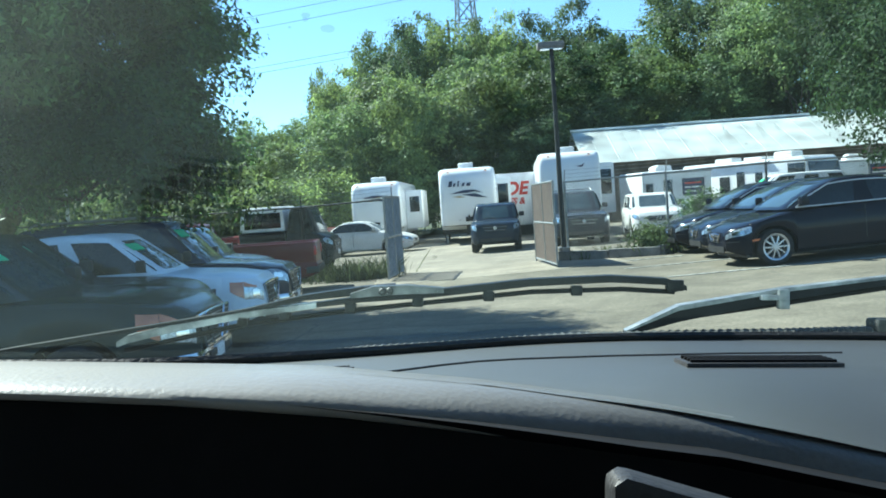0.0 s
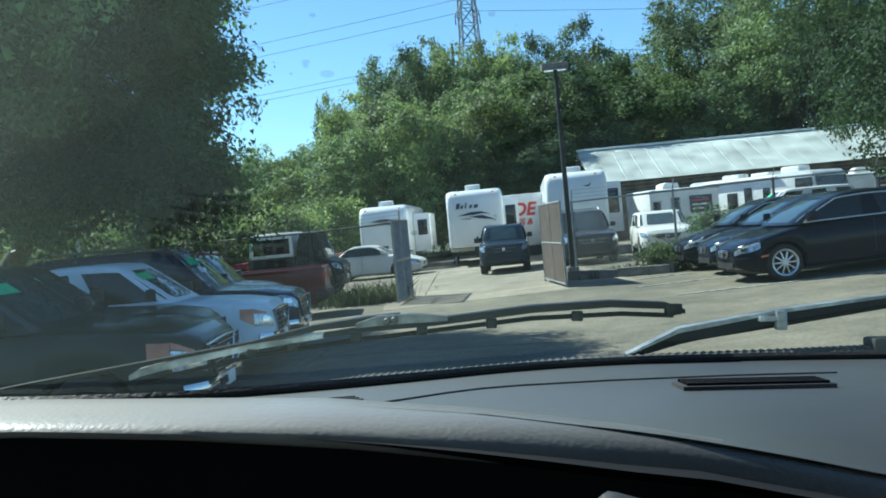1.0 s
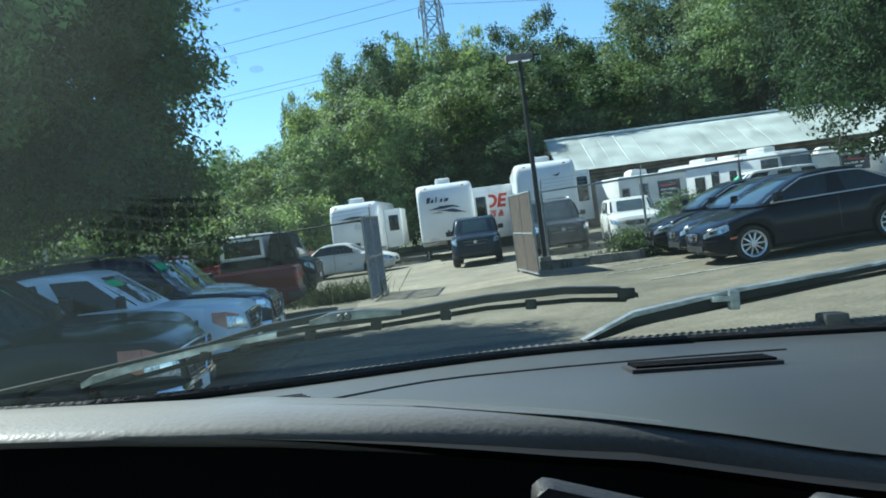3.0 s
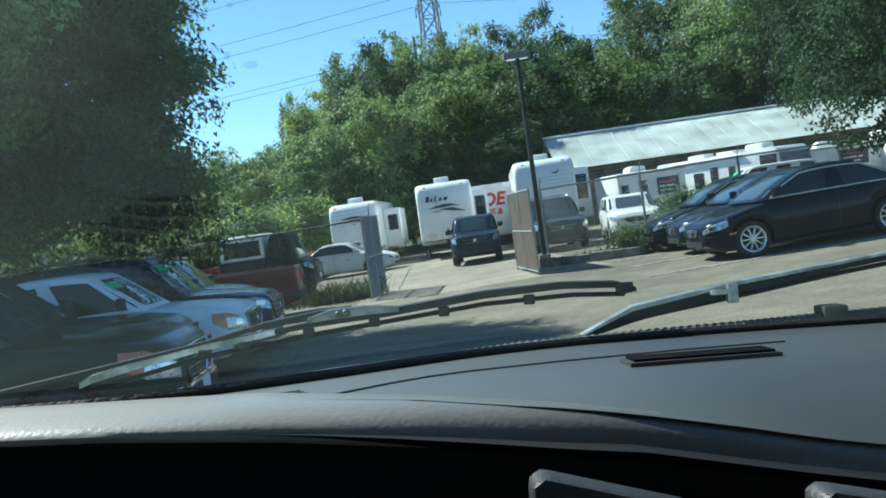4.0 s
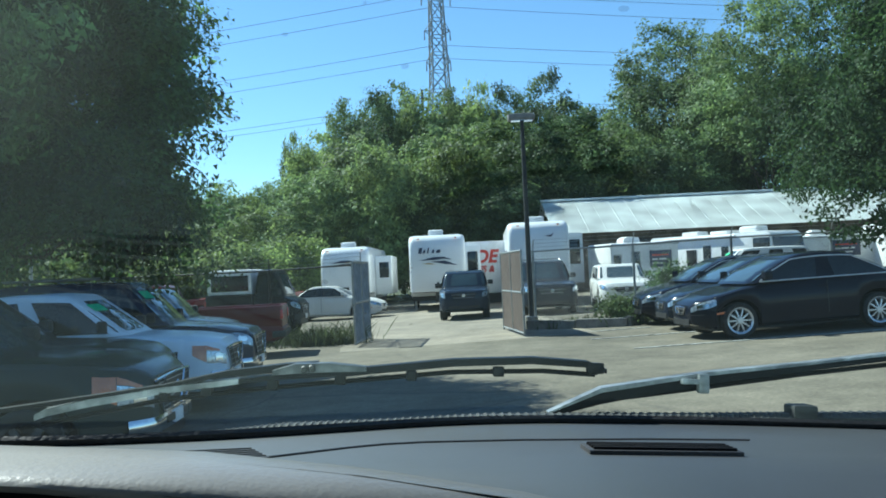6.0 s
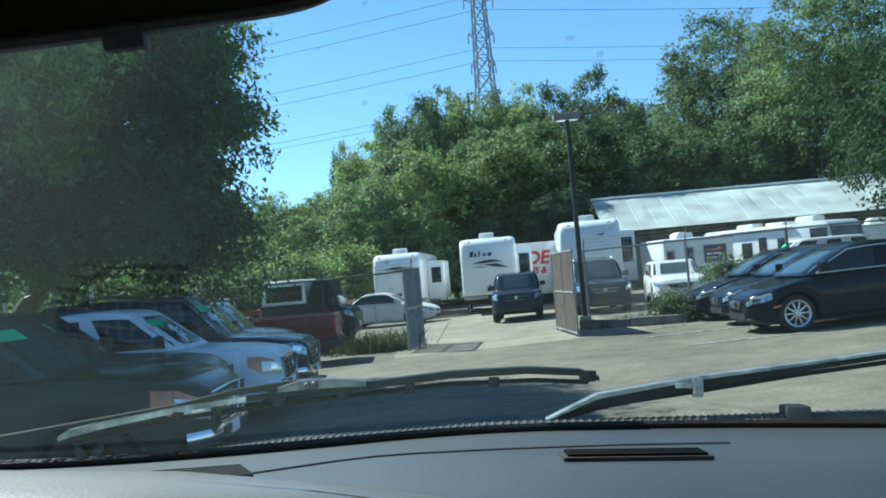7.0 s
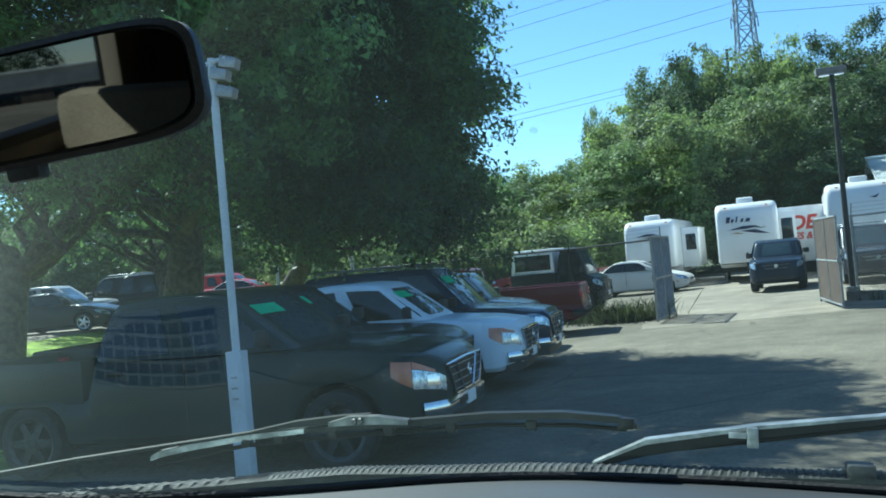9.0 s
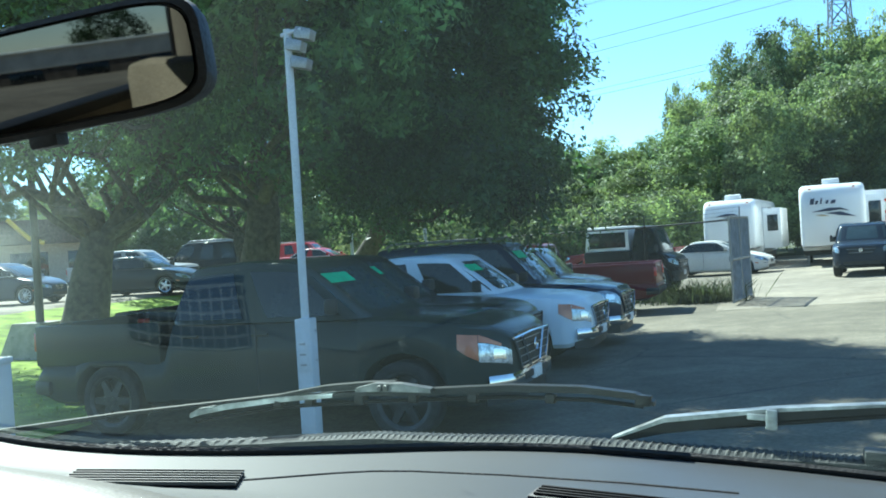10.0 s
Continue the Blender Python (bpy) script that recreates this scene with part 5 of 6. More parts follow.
tree(pose(-18.5, 30.0, 0.0), "broad tree behind the shade trees", 11.0, 6.0, 0.3, 3.0, 32, 20000, 0.17, 14, LEAF, low=0.25)
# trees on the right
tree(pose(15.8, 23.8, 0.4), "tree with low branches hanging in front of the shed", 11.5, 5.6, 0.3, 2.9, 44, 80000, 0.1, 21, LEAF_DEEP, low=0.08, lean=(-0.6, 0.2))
tree(pose(22.4, 76.0, 0.4), "tall grey-green tree behind the shed", 20.0, 8.2, 0.3, 3.0, 40, 22000, 0.22, 22, LEAF_GREY, low=0.25)
tree(pose(24.0, 36.0, 0.4), "tall leafy tree on the far side of the fence", 14.5, 7.0, 0.32, 3.0, 36, 22000, 0.18, 23, LEAF_MID, low=0.2)

tree(pose(26.5, 66.0, 0.4), "tall leafy tree rising over the shed roof", 20.0, 8.0, 0.3, 5.0, 40, 22000, 0.2, 24, LEAF_MID, low=0.3)

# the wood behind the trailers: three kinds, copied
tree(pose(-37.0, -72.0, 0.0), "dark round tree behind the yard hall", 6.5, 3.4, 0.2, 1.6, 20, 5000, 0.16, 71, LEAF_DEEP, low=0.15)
kinds = [tree(pose(9.5, 86, 0.05), "leafy green tree at the edge of the wood", 13.0, 4.6, 0.2, 3.0, 38, 14000, 0.2, 31, LEAF_MID, low=0.02, group="trees of the wood"),
         tree(pose(-2.5, 64, 0.05), "pale sunlit green tree at the edge of the wood", 11.0, 4.4, 0.2, 2.4, 36, 14000, 0.2, 32, LEAF_PALE, low=0.0, group="trees of the wood"),
         tree(pose(18.0, 90, 0.05), "dark green tree in the wood", 16.5, 5.2, 0.24, 3.5, 42, 15000, 0.21, 33, LEAF_WOOD, low=0.02, group="trees of the wood")]
rw = random.Random(4)
heights = (13.0, 11.0, 16.5)


def wood(k, x, y, top, broad):
    s = 1.0 * top / heights[k]
    o = copy_thing(kinds[k], pose(x, y, ground_z(x) - 0.05, 0, 0, rw.uniform(0, 360)))
    f = rw.uniform(0.92, 1.1)
    o.scale = (broad * s ** 0.6 * f, broad * s ** 0.6 * f, s)
    return o


# the ridge of the wood, tree by tree, then the lower trees before it and the far belt
for (k, x, y, top, broad) in ((1, -14.3, 76, 9.6, 1.0), (0, -11.0, 77, 9.8, 0.9), (1, -8.9, 79, 13.6, 0.45), (1, -6.7, 76, 13.2, 0.75), (0, -4.6, 80, 16.6, 0.7), (2, -2.4, 78, 16.4, 0.75), (0, -0.6, 82, 18.2, 0.65), (1, 1.7, 78, 16.2, 0.8),
                              (0, 4.1, 80, 16.9, 0.75), (1, 6.2, 78, 16.8, 0.65), (2, 8.8, 79, 16.4, 0.7), (2, 12.1, 80, 17.6, 0.75), (1, 14.2, 78, 14.8, 0.85), (0, 16.6, 78, 13.8, 0.9), (2, 19.0, 76, 13.6, 0.9), (0, 21.4, 78, 13.2, 0.9), (2, 25, 74, 15.0, 1.0), (0, 30, 74, 16.5, 1.1), (2, 36, 72, 16.5, 1.1), (0, 43, 72, 18, 1.1),
                              (1, -24, 63, 7.5, 1.1), (0, -20.5, 66, 8.0, 1.1), (1, -17, 60, 6.8, 1.1), (0, -15, 68, 8.2, 1.1), (1, -12.3, 58, 5.8, 1.1), (1, -1.5, 58, 9.6, 0.9), (0, 1.6, 59, 8.2, 1.0), (1, 4.0, 60, 10.4, 0.9), (2, 9.0, 62, 11.5, 1.1), (2, 6.4, 58, 7.5, 1.1), (0, -5.2, 59, 8.5, 1.0), (1, -8.8, 57, 6.2, 1.1),
                              (2, -3.2, 66, 10.5, 1.1), (0, 3.0, 68, 12.0, 1.1), (2, 11.8, 68, 12.0, 1.2), (0, 7.2, 67, 12.5, 1.1), (0, 15.6, 68, 11.0, 1.2), (2, 20.0, 67, 10.5, 1.2), (2, -26, 74, 9.0, 1.1), (1, -30, 66, 8.0, 1.1),
                              (1, -33, 84, 9.5, 1.2), (0, -39, 80, 9.0, 1.2), (1, -45, 82, 10, 1.2), (2, -52, 80, 11, 1.2), (0, -36, 62, 7.5, 1.2), (1, -42, 66, 8.0, 1.2), (2, -50, 66, 9.0, 1.2), (0, -58, 70, 10, 1.2),
                              (2, -62, 84, 11, 1.2), (0, -70, 80, 11, 1.2), (2, -78, 74, 11, 1.2), (1, -66, 70, 9, 1.2), (0, -84, 66, 11, 1.2), (2, -92, 58, 12, 1.2), (0, -86, 50, 11, 1.2), (2, -40, 92, 12, 1.2), (0, -30, 94, 11, 1.2), (2, -22, 90, 10, 1.2)):
    wood(k, x, y, top, broad)


def bush(m, label, r, h, leaves, size, seed, material):
    b = thing("bush", m, label, "bush")
    rng = np.random.default_rng(seed)
    lobes = [((rng.normal() * r * 0.35, rng.normal() * r * 0.35, h * lerp(0.35, 0.65, rng.random())), (r * 0.6, r * 0.6, h * 0.42)) for k in range(6)]
    stem = bmesh.new()
    for c, q in lobes:
        add_tube(stem, [(0, 0, -0.03), (c[0] * 0.5, c[1] * 0.5, c[2] * 0.6), c], [0.025, 0.018, 0.006], 5)
    part("stems", stem, BARK, b)
    part("foliage", leaf_cloud("foliage", lobes, leaves, size, seed, material, 0.6), None, b)
    return b


bush(at(6.15, 24.9, 0), "small rounded green bush at the kerb", 0.5, 0.75, 1800, 0.06, 51, LEAF_MID)
bush(at(8.35, 28.6, 0), "green bush behind the parked sedans", 0.7, 1.4, 2600, 0.07, 52, LEAF)
bush(at(9.6, 27.4, 0), "low scrubby bush against the fence", 0.5, 0.8, 1400, 0.06, 53, LEAF_MID)
for k, (x, y, r, h) in enumerate(((-10.5, 46, 2.2, 3.4), (-14, 50, 2.6, 3.8), (-7.6, 49, 2.0, 3.6), (-18, 48, 2.6, 4.2), (-5.5, 52, 2.2, 4.4), (-22.5, 50, 2.6, 4.0))):
    bush(at(x, y, 0), "pale green overgrown shrub by the wood", r, h, 4200, 0.16, 60 + k, LEAF_PALE)


def weeds(name, spots, count, h, seed, label):
    """Blades and stalks, uncounted."""
    rng = np.random.default_rng(seed)
    V, F = [], []
    for i in range(count):
        cx, cy, r = spots[rng.integers(len(spots))]
        x, y = cx + rng.normal() * r, cy + rng.normal() * r * 0.35
        if name == "grass":
            x = min(x, -14.4 - x)
        a, t = rng.random() * 6.28, h * (0.2 + 0.9 * rng.random() ** 2)
        w, ln = 0.006 + 0.016 * rng.random(), 0.75 * t * rng.random()
        z = ground_z(x)
        dx, dy = math.cos(a), math.sin(a)
        n = len(V)
        V += [(x - dy * w, y + dx * w, z), (x + dy * w, y - dx * w, z), (x + dx * ln + dy * w * 0.7, y + dy * ln - dx * w * 0.7, z + t * 0.6), (x + dx * ln * 1.8, y + dy * ln * 1.8, z + t), (x + dx * ln - dy * w * 0.7, y + dy * ln + dx * w * 0.7, z + t * 0.6)]
        F.append((n, n + 1, n + 2, n + 3, n + 4))
    me = bpy.data.meshes.new(name)
    me.from_pydata(V, [], F)
    return tagged(part(name, me, GRASS_BLADE if name == "grass" else WEED), label, "weeds", kind="stuff")


weeds("weeds", [(-1.6, 26.2, 0.5), (-2.6, 26.5, 0.6), (-1.2, 25.2, 0.35), (-3.6, 26.6, 0.6), (-1.9, 25.4, 0.4)], 1500, 0.6, 71, "tall tangled weeds along the fence")
weeds("kerb_weeds", [(5.0, 25.1, 0.4), (5.9, 24.5, 0.25), (6.9, 25.4, 0.4), (5.5, 26.2, 0.5), (7.3, 26.4, 0.4)], 1100, 0.3, 72, "dry weeds and grass tufts along the kerb")
weeds("grass", [(-7.6, 7.0, 1.2), (-8.9, 10.5, 1.6), (-10.4, 14, 2.0), (-9.4, 18, 2.0), (-13.4, 11, 2.0)], 5000, 0.07, 73, "short mown grass blades")

# ---- transmission tower and wires ----
tower = thing("transmission_tower", pose(4.4, 120, 0, 0, 0, 12), "tall steel lattice tower carrying power lines", "tower")
H_T = 46.0


def half_w(z):
    return lerp(3.4, 1.05, min(1, z / 26)) if z < 26 else lerp(1.05, 0.5, (z - 26) / 20)


corners = ((-1, -1), (1, -1), (1, 1), (-1, 1))
for sx, sy in corners:
    part("leg", tube([(sx * half_w(z), sy * half_w(z), z) for z in (0, 13, 26, 36, H_T)], 0.11, 4), LATTICE, tower)
zs = [0, 5, 10, 14.5, 18.5, 22, 25, 27.5, 29.8, 32, 34.2, 36.4, 38.6, 40.8, 43, 45]
for za, zc in zip(zs, zs[1:]):
    for k in range(4):
        (ax, ay), (bx, by) = corners[k], corners[(k + 1) % 4]
        wa, wb = half_w(za), half_w(zc)
        part("brace", tube([(ax * wa, ay * wa, za), (bx * wb, by * wb, zc)], 0.06, 4), LATTICE, tower, smooth=None)
        part("brace", tube([(bx * wa, by * wa, za), (ax * wb, ay * wb, zc)], 0.06, 4), LATTICE, tower, smooth=None)
        part("cross_brace", tube([(ax * wb, ay * wb, zc), (bx * wb, by * wb, zc)], 0.06, 4), LATTICE, tower, smooth=None)
for z, w in ((28.5, 1.6), (32.5, 1.7), (37.0, 1.9), (42.0, 1.7)):
    for s in (-1, 1):
        for sy in (-1, 1):
            part("cross_arm", tube([(s * half_w(z), sy * half_w(z), z), (s * w, 0, z + 0.2)], 0.06, 4), LATTICE, tower, smooth=None)
            part("arm_stay", tube([(s * half_w(z + 1.2), sy * half_w(z + 1.2), z + 1.2), (s * w, 0, z + 0.2)], 0.05, 4), LATTICE, tower, smooth=None)
        part("insulator", tube([(s * w, 0, z + 0.2), (s * w, 0, z - 1.0)], [0.05, 0.09], 6), LATTICE, tower)
for z, far_l, far_r in ((37.8, 35.3, 32.8), (35.9, 33.4, 30.9), (30.9, 28.7, 27.4), (29.2, 27.0, 25.8), (24.0, 22.3, 21.0), (23.2, 21.5, 20.2), (42.6, 40.0, 37.6)):
    for end, zf in (((-190, 168), far_l), ((200, 128), far_r)):
        pts = []
        for k in range(25):
            f = k / 24
            pts.append((lerp(4.4, end[0], f), lerp(120, end[1], f), lerp(z, zf, f) - 9.0 * 4 * f * (1 - f) * 0.35))
        tagged(part("power_line", tube(pts, 0.028, 4), POST_BLACK), "thin dark overhead power line", "wire", "power lines")
utility = thing("utility_pole", pose(1.9, 96, 0), "distant pole top above the wood", "pole")
part("shaft", tube([(0, 0, 0), (0, 0, 20.5)], [0.2, 0.13], 8), POST_BLACK, utility)
part("cross_arm", tube([(-0.6, 0, 19.6), (0.6, 0, 19.6)], 0.06, 6), POST_BLACK, utility)


# ---- the car that the camera rides in, as it stands for most of the time ----
seat = look((0.993, 1.028, 1.764), (0.968, 3.026, 1.675), -4.01) @ pose(0, 0, 0, -90)
van = thing("van", seat, "dark van front with padded dashboard, wipers and tilted windscreen", "van")

crest_z = [(-0.95, -0.10), (-0.6, -0.066), (-0.246, -0.0625), (-0.12, -0.064), (-0.07, -0.065), (-0.026, -0.0688), (0.021, -0.0726), (0.068, -0.079), (0.115, -0.085), (0.162, -0.0933), (0.209, -0.1027), (0.246, -0.111), (0.5, -0.155), (1.1, -0.2)]
lip_z = [(-0.95, -0.107), (-0.6, -0.07), (-0.213, -0.0655), (-0.132, -0.0685), (-0.05, -0.0745), (0.032, -0.0838), (0.086, -0.0918), (0.14, -0.0984), (0.213, -0.1134), (0.5, -0.165), (1.1, -0.22)]
base_y = [(-0.95, 0.77), (-0.6, 0.765), (-0.45, 0.74), (-0.3, 0.705), (-0.11, 0.78), (-0.042, 0.83), (0.019, 0.884), (0.124, 0.949), (0.30, 0.972), (0.45, 0.962), (0.7, 0.93), (1.0, 0.84), (1.15, 0.78)]
DASH_Z = -0.094


def base_at(x):
    """The smooth line of the windscreen's foot."""
    return sum(along(base_y, x + d) for d in (-0.1, -0.06, -0.03, 0.0, 0.03, 0.06, 0.1)) / 7


def dash_top(x, y):
    back = min(1.0, max(0.0, (y - 0.52) / 0.12))
    return lerp(min(along(crest_z, x), DASH_Z + 0.031), DASH_Z, back ** 0.7 if along(crest_z, x) > DASH_Z else 1.0) if along(crest_z, x) > DASH_Z else lerp(along(crest_z, x), DASH_Z, min(1, max(0, (y - 0.52) / 0.2)) ** 0.8)


def dash_sheet(x0, x1, n):
    bm = bmesh.new()
    cols = []
    for i in range(n + 1):
        x = lerp(x0, x1, i / n)
        y1 = base_at(x) + 0.012
        cols.append([bm.verts.new((x, y, dash_top(x, y))) for y in [lerp(0.50, y1, (j / 14) ** 0.9) for j in range(15)]])
    for a, b in zip(cols, cols[1:]):
        for k in range(14):
            bm.faces.new((a[k], b[k], b[k + 1], a[k + 1]))
    return bm


dash = part("dash_top", dash_sheet(-0.95, 1.05, 78), DASH, van, "dark grey dash top, paler over the instruments", smooth=60)

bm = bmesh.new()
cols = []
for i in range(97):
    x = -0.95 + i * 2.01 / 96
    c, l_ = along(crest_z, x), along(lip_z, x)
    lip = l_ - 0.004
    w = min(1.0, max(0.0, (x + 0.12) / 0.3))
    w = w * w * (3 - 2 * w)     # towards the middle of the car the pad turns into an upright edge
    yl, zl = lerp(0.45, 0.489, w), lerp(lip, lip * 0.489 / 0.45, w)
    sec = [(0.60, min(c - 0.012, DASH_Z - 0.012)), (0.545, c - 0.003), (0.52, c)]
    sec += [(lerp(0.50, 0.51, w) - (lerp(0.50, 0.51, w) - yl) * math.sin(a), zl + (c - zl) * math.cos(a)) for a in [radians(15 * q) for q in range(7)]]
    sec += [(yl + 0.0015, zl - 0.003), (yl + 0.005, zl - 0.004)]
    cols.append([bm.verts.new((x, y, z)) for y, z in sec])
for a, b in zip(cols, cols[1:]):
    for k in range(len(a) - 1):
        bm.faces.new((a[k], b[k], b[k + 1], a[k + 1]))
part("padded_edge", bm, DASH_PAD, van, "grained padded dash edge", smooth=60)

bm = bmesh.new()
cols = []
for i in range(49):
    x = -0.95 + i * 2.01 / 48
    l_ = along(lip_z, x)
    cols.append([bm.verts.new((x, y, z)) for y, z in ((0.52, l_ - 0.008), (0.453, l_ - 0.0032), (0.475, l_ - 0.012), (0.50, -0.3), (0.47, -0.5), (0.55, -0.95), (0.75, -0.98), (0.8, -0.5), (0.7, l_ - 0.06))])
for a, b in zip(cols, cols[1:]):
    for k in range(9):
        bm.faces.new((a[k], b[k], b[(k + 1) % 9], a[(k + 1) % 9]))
part("dash_face", bm, DASH_FACE, van, "dash face, its deep shadow put into a near-black colour", smooth=None)

part("end_panel", loft([[(x, y, z) for y, z in ((0.45, -0.085), (0.52, -0.068), (0.60, -0.096), (0.685, -0.1), (0.75, -0.5), (0.72, -0.95), (0.55, -0.95), (0.47, -0.5), (0.48, -0.15))] for x in (-0.965, -0.955)]), DASH, van, smooth=None)

for (x0, x1, z) in ((0.074, 0.150, -0.099), (0.206, 0.30, -0.115)):
    bez = part("gauge_bezel", prism([(x0, z - 0.004), (x0 + 0.006, z), (x1, z - 0.02), (x1, z - 0.2), (x0, z - 0.2)], 0.405, 0.43, 0.004), BLACK, van, "dark bezel edge on the dash")
    part("bezel_face", prism([(x0 + 0.008, z - 0.012), (x1 - 0.006, z - 0.03), (x1 - 0.006, z - 0.19), (x0 + 0.008, z - 0.19)], 0.403, 0.407), DASH_FACE, bez)


def dash_vent(x, w, y, turn=0.0):
    m = pose(x, y, DASH_Z + 0.002, 0, 0, turn)
    v = part("defroster_vent", boxed(-w / 2, w / 2, -0.02, 0.02, -0.012, 0.0015, 0.001), BLACK, van, "slotted black defroster vent", m=m)
    for k in range(4):
        part("vent_slat", boxed(-w / 2 + 0.004, w / 2 - 0.004, -0.0155 + k * 0.009, -0.012 + k * 0.009, 0.001, 0.004, 0.001), DASH_FACE, v)


dash_vent(0.256, 0.126, 0.76, 1)
dash_vent(0.62, 0.136, 0.77, -6)
# square-holed speaker grille let into the top over the instruments
grille_at = pose(-0.13, 0.652, DASH_Z + 0.001, 0, 0, 25)
sp = part("speaker_grille", boxed(-0.077, 0.077, -0.025, 0.025, -0.004, 0.0025, 0.002), DASH_FACE, van, "black speaker grille with square holes", m=grille_at)
for k in range(12):
    part("grille_bar", boxed(-0.0765 + k * 0.01365, -0.0738 + k * 0.01365, -0.0245, 0.0245, 0.002, 0.003), VINYL_BAR, sp)
for k in range(6):
    part("grille_bar", boxed(-0.0765, 0.0765, -0.025 + k * 0.0096, -0.0231 + k * 0.0096, 0.002, 0.005), VINYL_BAR, sp)

# the seam where the top of the dash meets the strip along the glass
part("dash_seam", tube([(-0.08, 0.672, DASH_Z + 0.0004), (-0.045, 0.706, DASH_Z + 0.0004), (0.0, 0.752, DASH_Z + 0.0004), (0.028, 0.775, DASH_Z + 0.0004), (0.062, 0.792, DASH_Z + 0.0004), (0.146, 0.816, DASH_Z + 0.0004), (0.26, 0.836, DASH_Z + 0.0004), (0.36, 0.842, DASH_Z + 0.0004)], 0.0011, 6), BLACK, van)

# windscreen, its black rubber foot and the cowl
def glass_at(x, v, off=0.012):
    """A point of the bowed windscreen, a share v of the way up."""
    return (x, base_at(x) + off - 0.60 * v + 0.08 * math.sin(math.pi * v), DASH_Z + 0.002 + 0.50 * v)


bm = bmesh.new()
cols = []
for i in range(41):
    x = -1.0 + i * 2.1 / 40
    cols.append([bm.verts.new(glass_at(x, v)) for v in [j / 16 for j in range(17)]])
for a, b in zip(cols, cols[1:]):
    for k in range(16):
        bm.faces.new((a[k], a[k + 1], b[k + 1], b[k]))
pane = bpy.data.meshes.new("windscreen")
bm.to_mesh(pane)
bm.free()
if pane.polygons[0].normal.z > 0:
    pane.flip_normals()
pane.polygons.foreach_set("use_smooth", [True] * len(pane.polygons))
part("windscreen", pane, SCREEN, van, "clear tilted windscreen").visible_shadow = False
part("rubber_seal", tube([(x, base_at(x) + 0.004, DASH_Z + 0.004) for x in [-0.98 + k * 2.06 / 80 for k in range(81)]], 0.0042, 6), BLACK, van)
cowl_line = [(-1.0, 0.62, -0.17), (-0.7, 0.80, -0.155), (-0.45, 0.94, -0.14), (-0.249, 1.020, -0.129), (-0.194, 1.020, -0.121), (-0.089, 1.020, -0.108), (0.022, 1.020, -0.102), (0.133, 1.020, -0.094), (0.256, 1.020, -0.091), (0.380, 1.020, -0.089), (0.483, 1.020, -0.086), (0.626, 1.020, -0.083), (0.737, 1.020, -0.084)]
bm = bmesh.new()
rows = []
for i in range(481):
    t = i / 480 * (len(cowl_line) - 1)
    k = min(int(t), len(cowl_line) - 2)
    p = Vector(cowl_line[k]).lerp(Vector(cowl_line[k + 1]), t - k)
    tooth = 0.0014 if i % 3 == 1 else 0.0
    rows.append([bm.verts.new(p + Vector((0, -0.012, -0.03))), bm.verts.new(p + Vector((0, -0.012, -0.004))), bm.verts.new(p + Vector((0, -0.004, tooth))), bm.verts.new(p + Vector((0, 0.02, tooth))), bm.verts.new(p + Vector((0, 0.05, -0.03))), bm.verts.new(p + Vector((0, 0.1, -0.09)))])
for a, b in zip(rows, rows[1:]):
    for k in range(5):
        bm.faces.new((a[k], b[k], b[k + 1], a[k + 1]))
part("cowl", bm, COWL, van, "ribbed black cowl panel", smooth=None)
# the dark ledge between the glass and the ribbed cowl
bm = bmesh.new()
rows = []
for k in range(61):
    x = -0.98 + k * 1.7 / 60
    f = [Vector(p) for p in cowl_line]
    j = next(i for i in range(len(f) - 1) if x <= f[i + 1].x or i == len(f) - 2)
    q = f[j].lerp(f[j + 1], (x - f[j].x) / (f[j + 1].x - f[j].x))
    rows.append([bm.verts.new((x, base_at(x) + 0.014, DASH_Z - 0.004)), bm.verts.new((x, lerp(base_at(x), q.y, 0.5), lerp(DASH_Z, q.z, 0.5) - 0.012)), bm.verts.new((x, q.y - 0.013, q.z - 0.012))])
for a, b in zip(rows, rows[1:]):
    for k in range(2):
        bm.faces.new((a[k], b[k], b[k + 1], a[k + 1]))
part("cowl_ledge", bm, COWL, van, "black ledge below the windscreen", smooth=None)
nz = (0.484, 1.020, -0.082)
part("washer_nozzle", boxed(nz[0] - 0.014, nz[0] + 0.014, nz[1] - 0.012, nz[1] + 0.02, nz[2] - 0.012, nz[2] + 0.006, 0.004), BLACK, van)


def ribbon(pts, w, t, name, material, parent, label=""):
    """A flat bar along a line: w high, t deep, or one height for each point."""
    ws = w if hasattr(w, "__len__") else [w] * len(pts)
    rings = [[(p[0], p[1] - t / 2, p[2] - h / 2), (p[0], p[1] - t / 2, p[2] + h / 2), (p[0], p[1] + t / 2, p[2] + h / 2 + 0.001), (p[0], p[1] + t / 2, p[2] - h / 2)] for p, h in zip(pts, ws)]
    return part(name, loft(rings), material, parent, label, smooth=None)


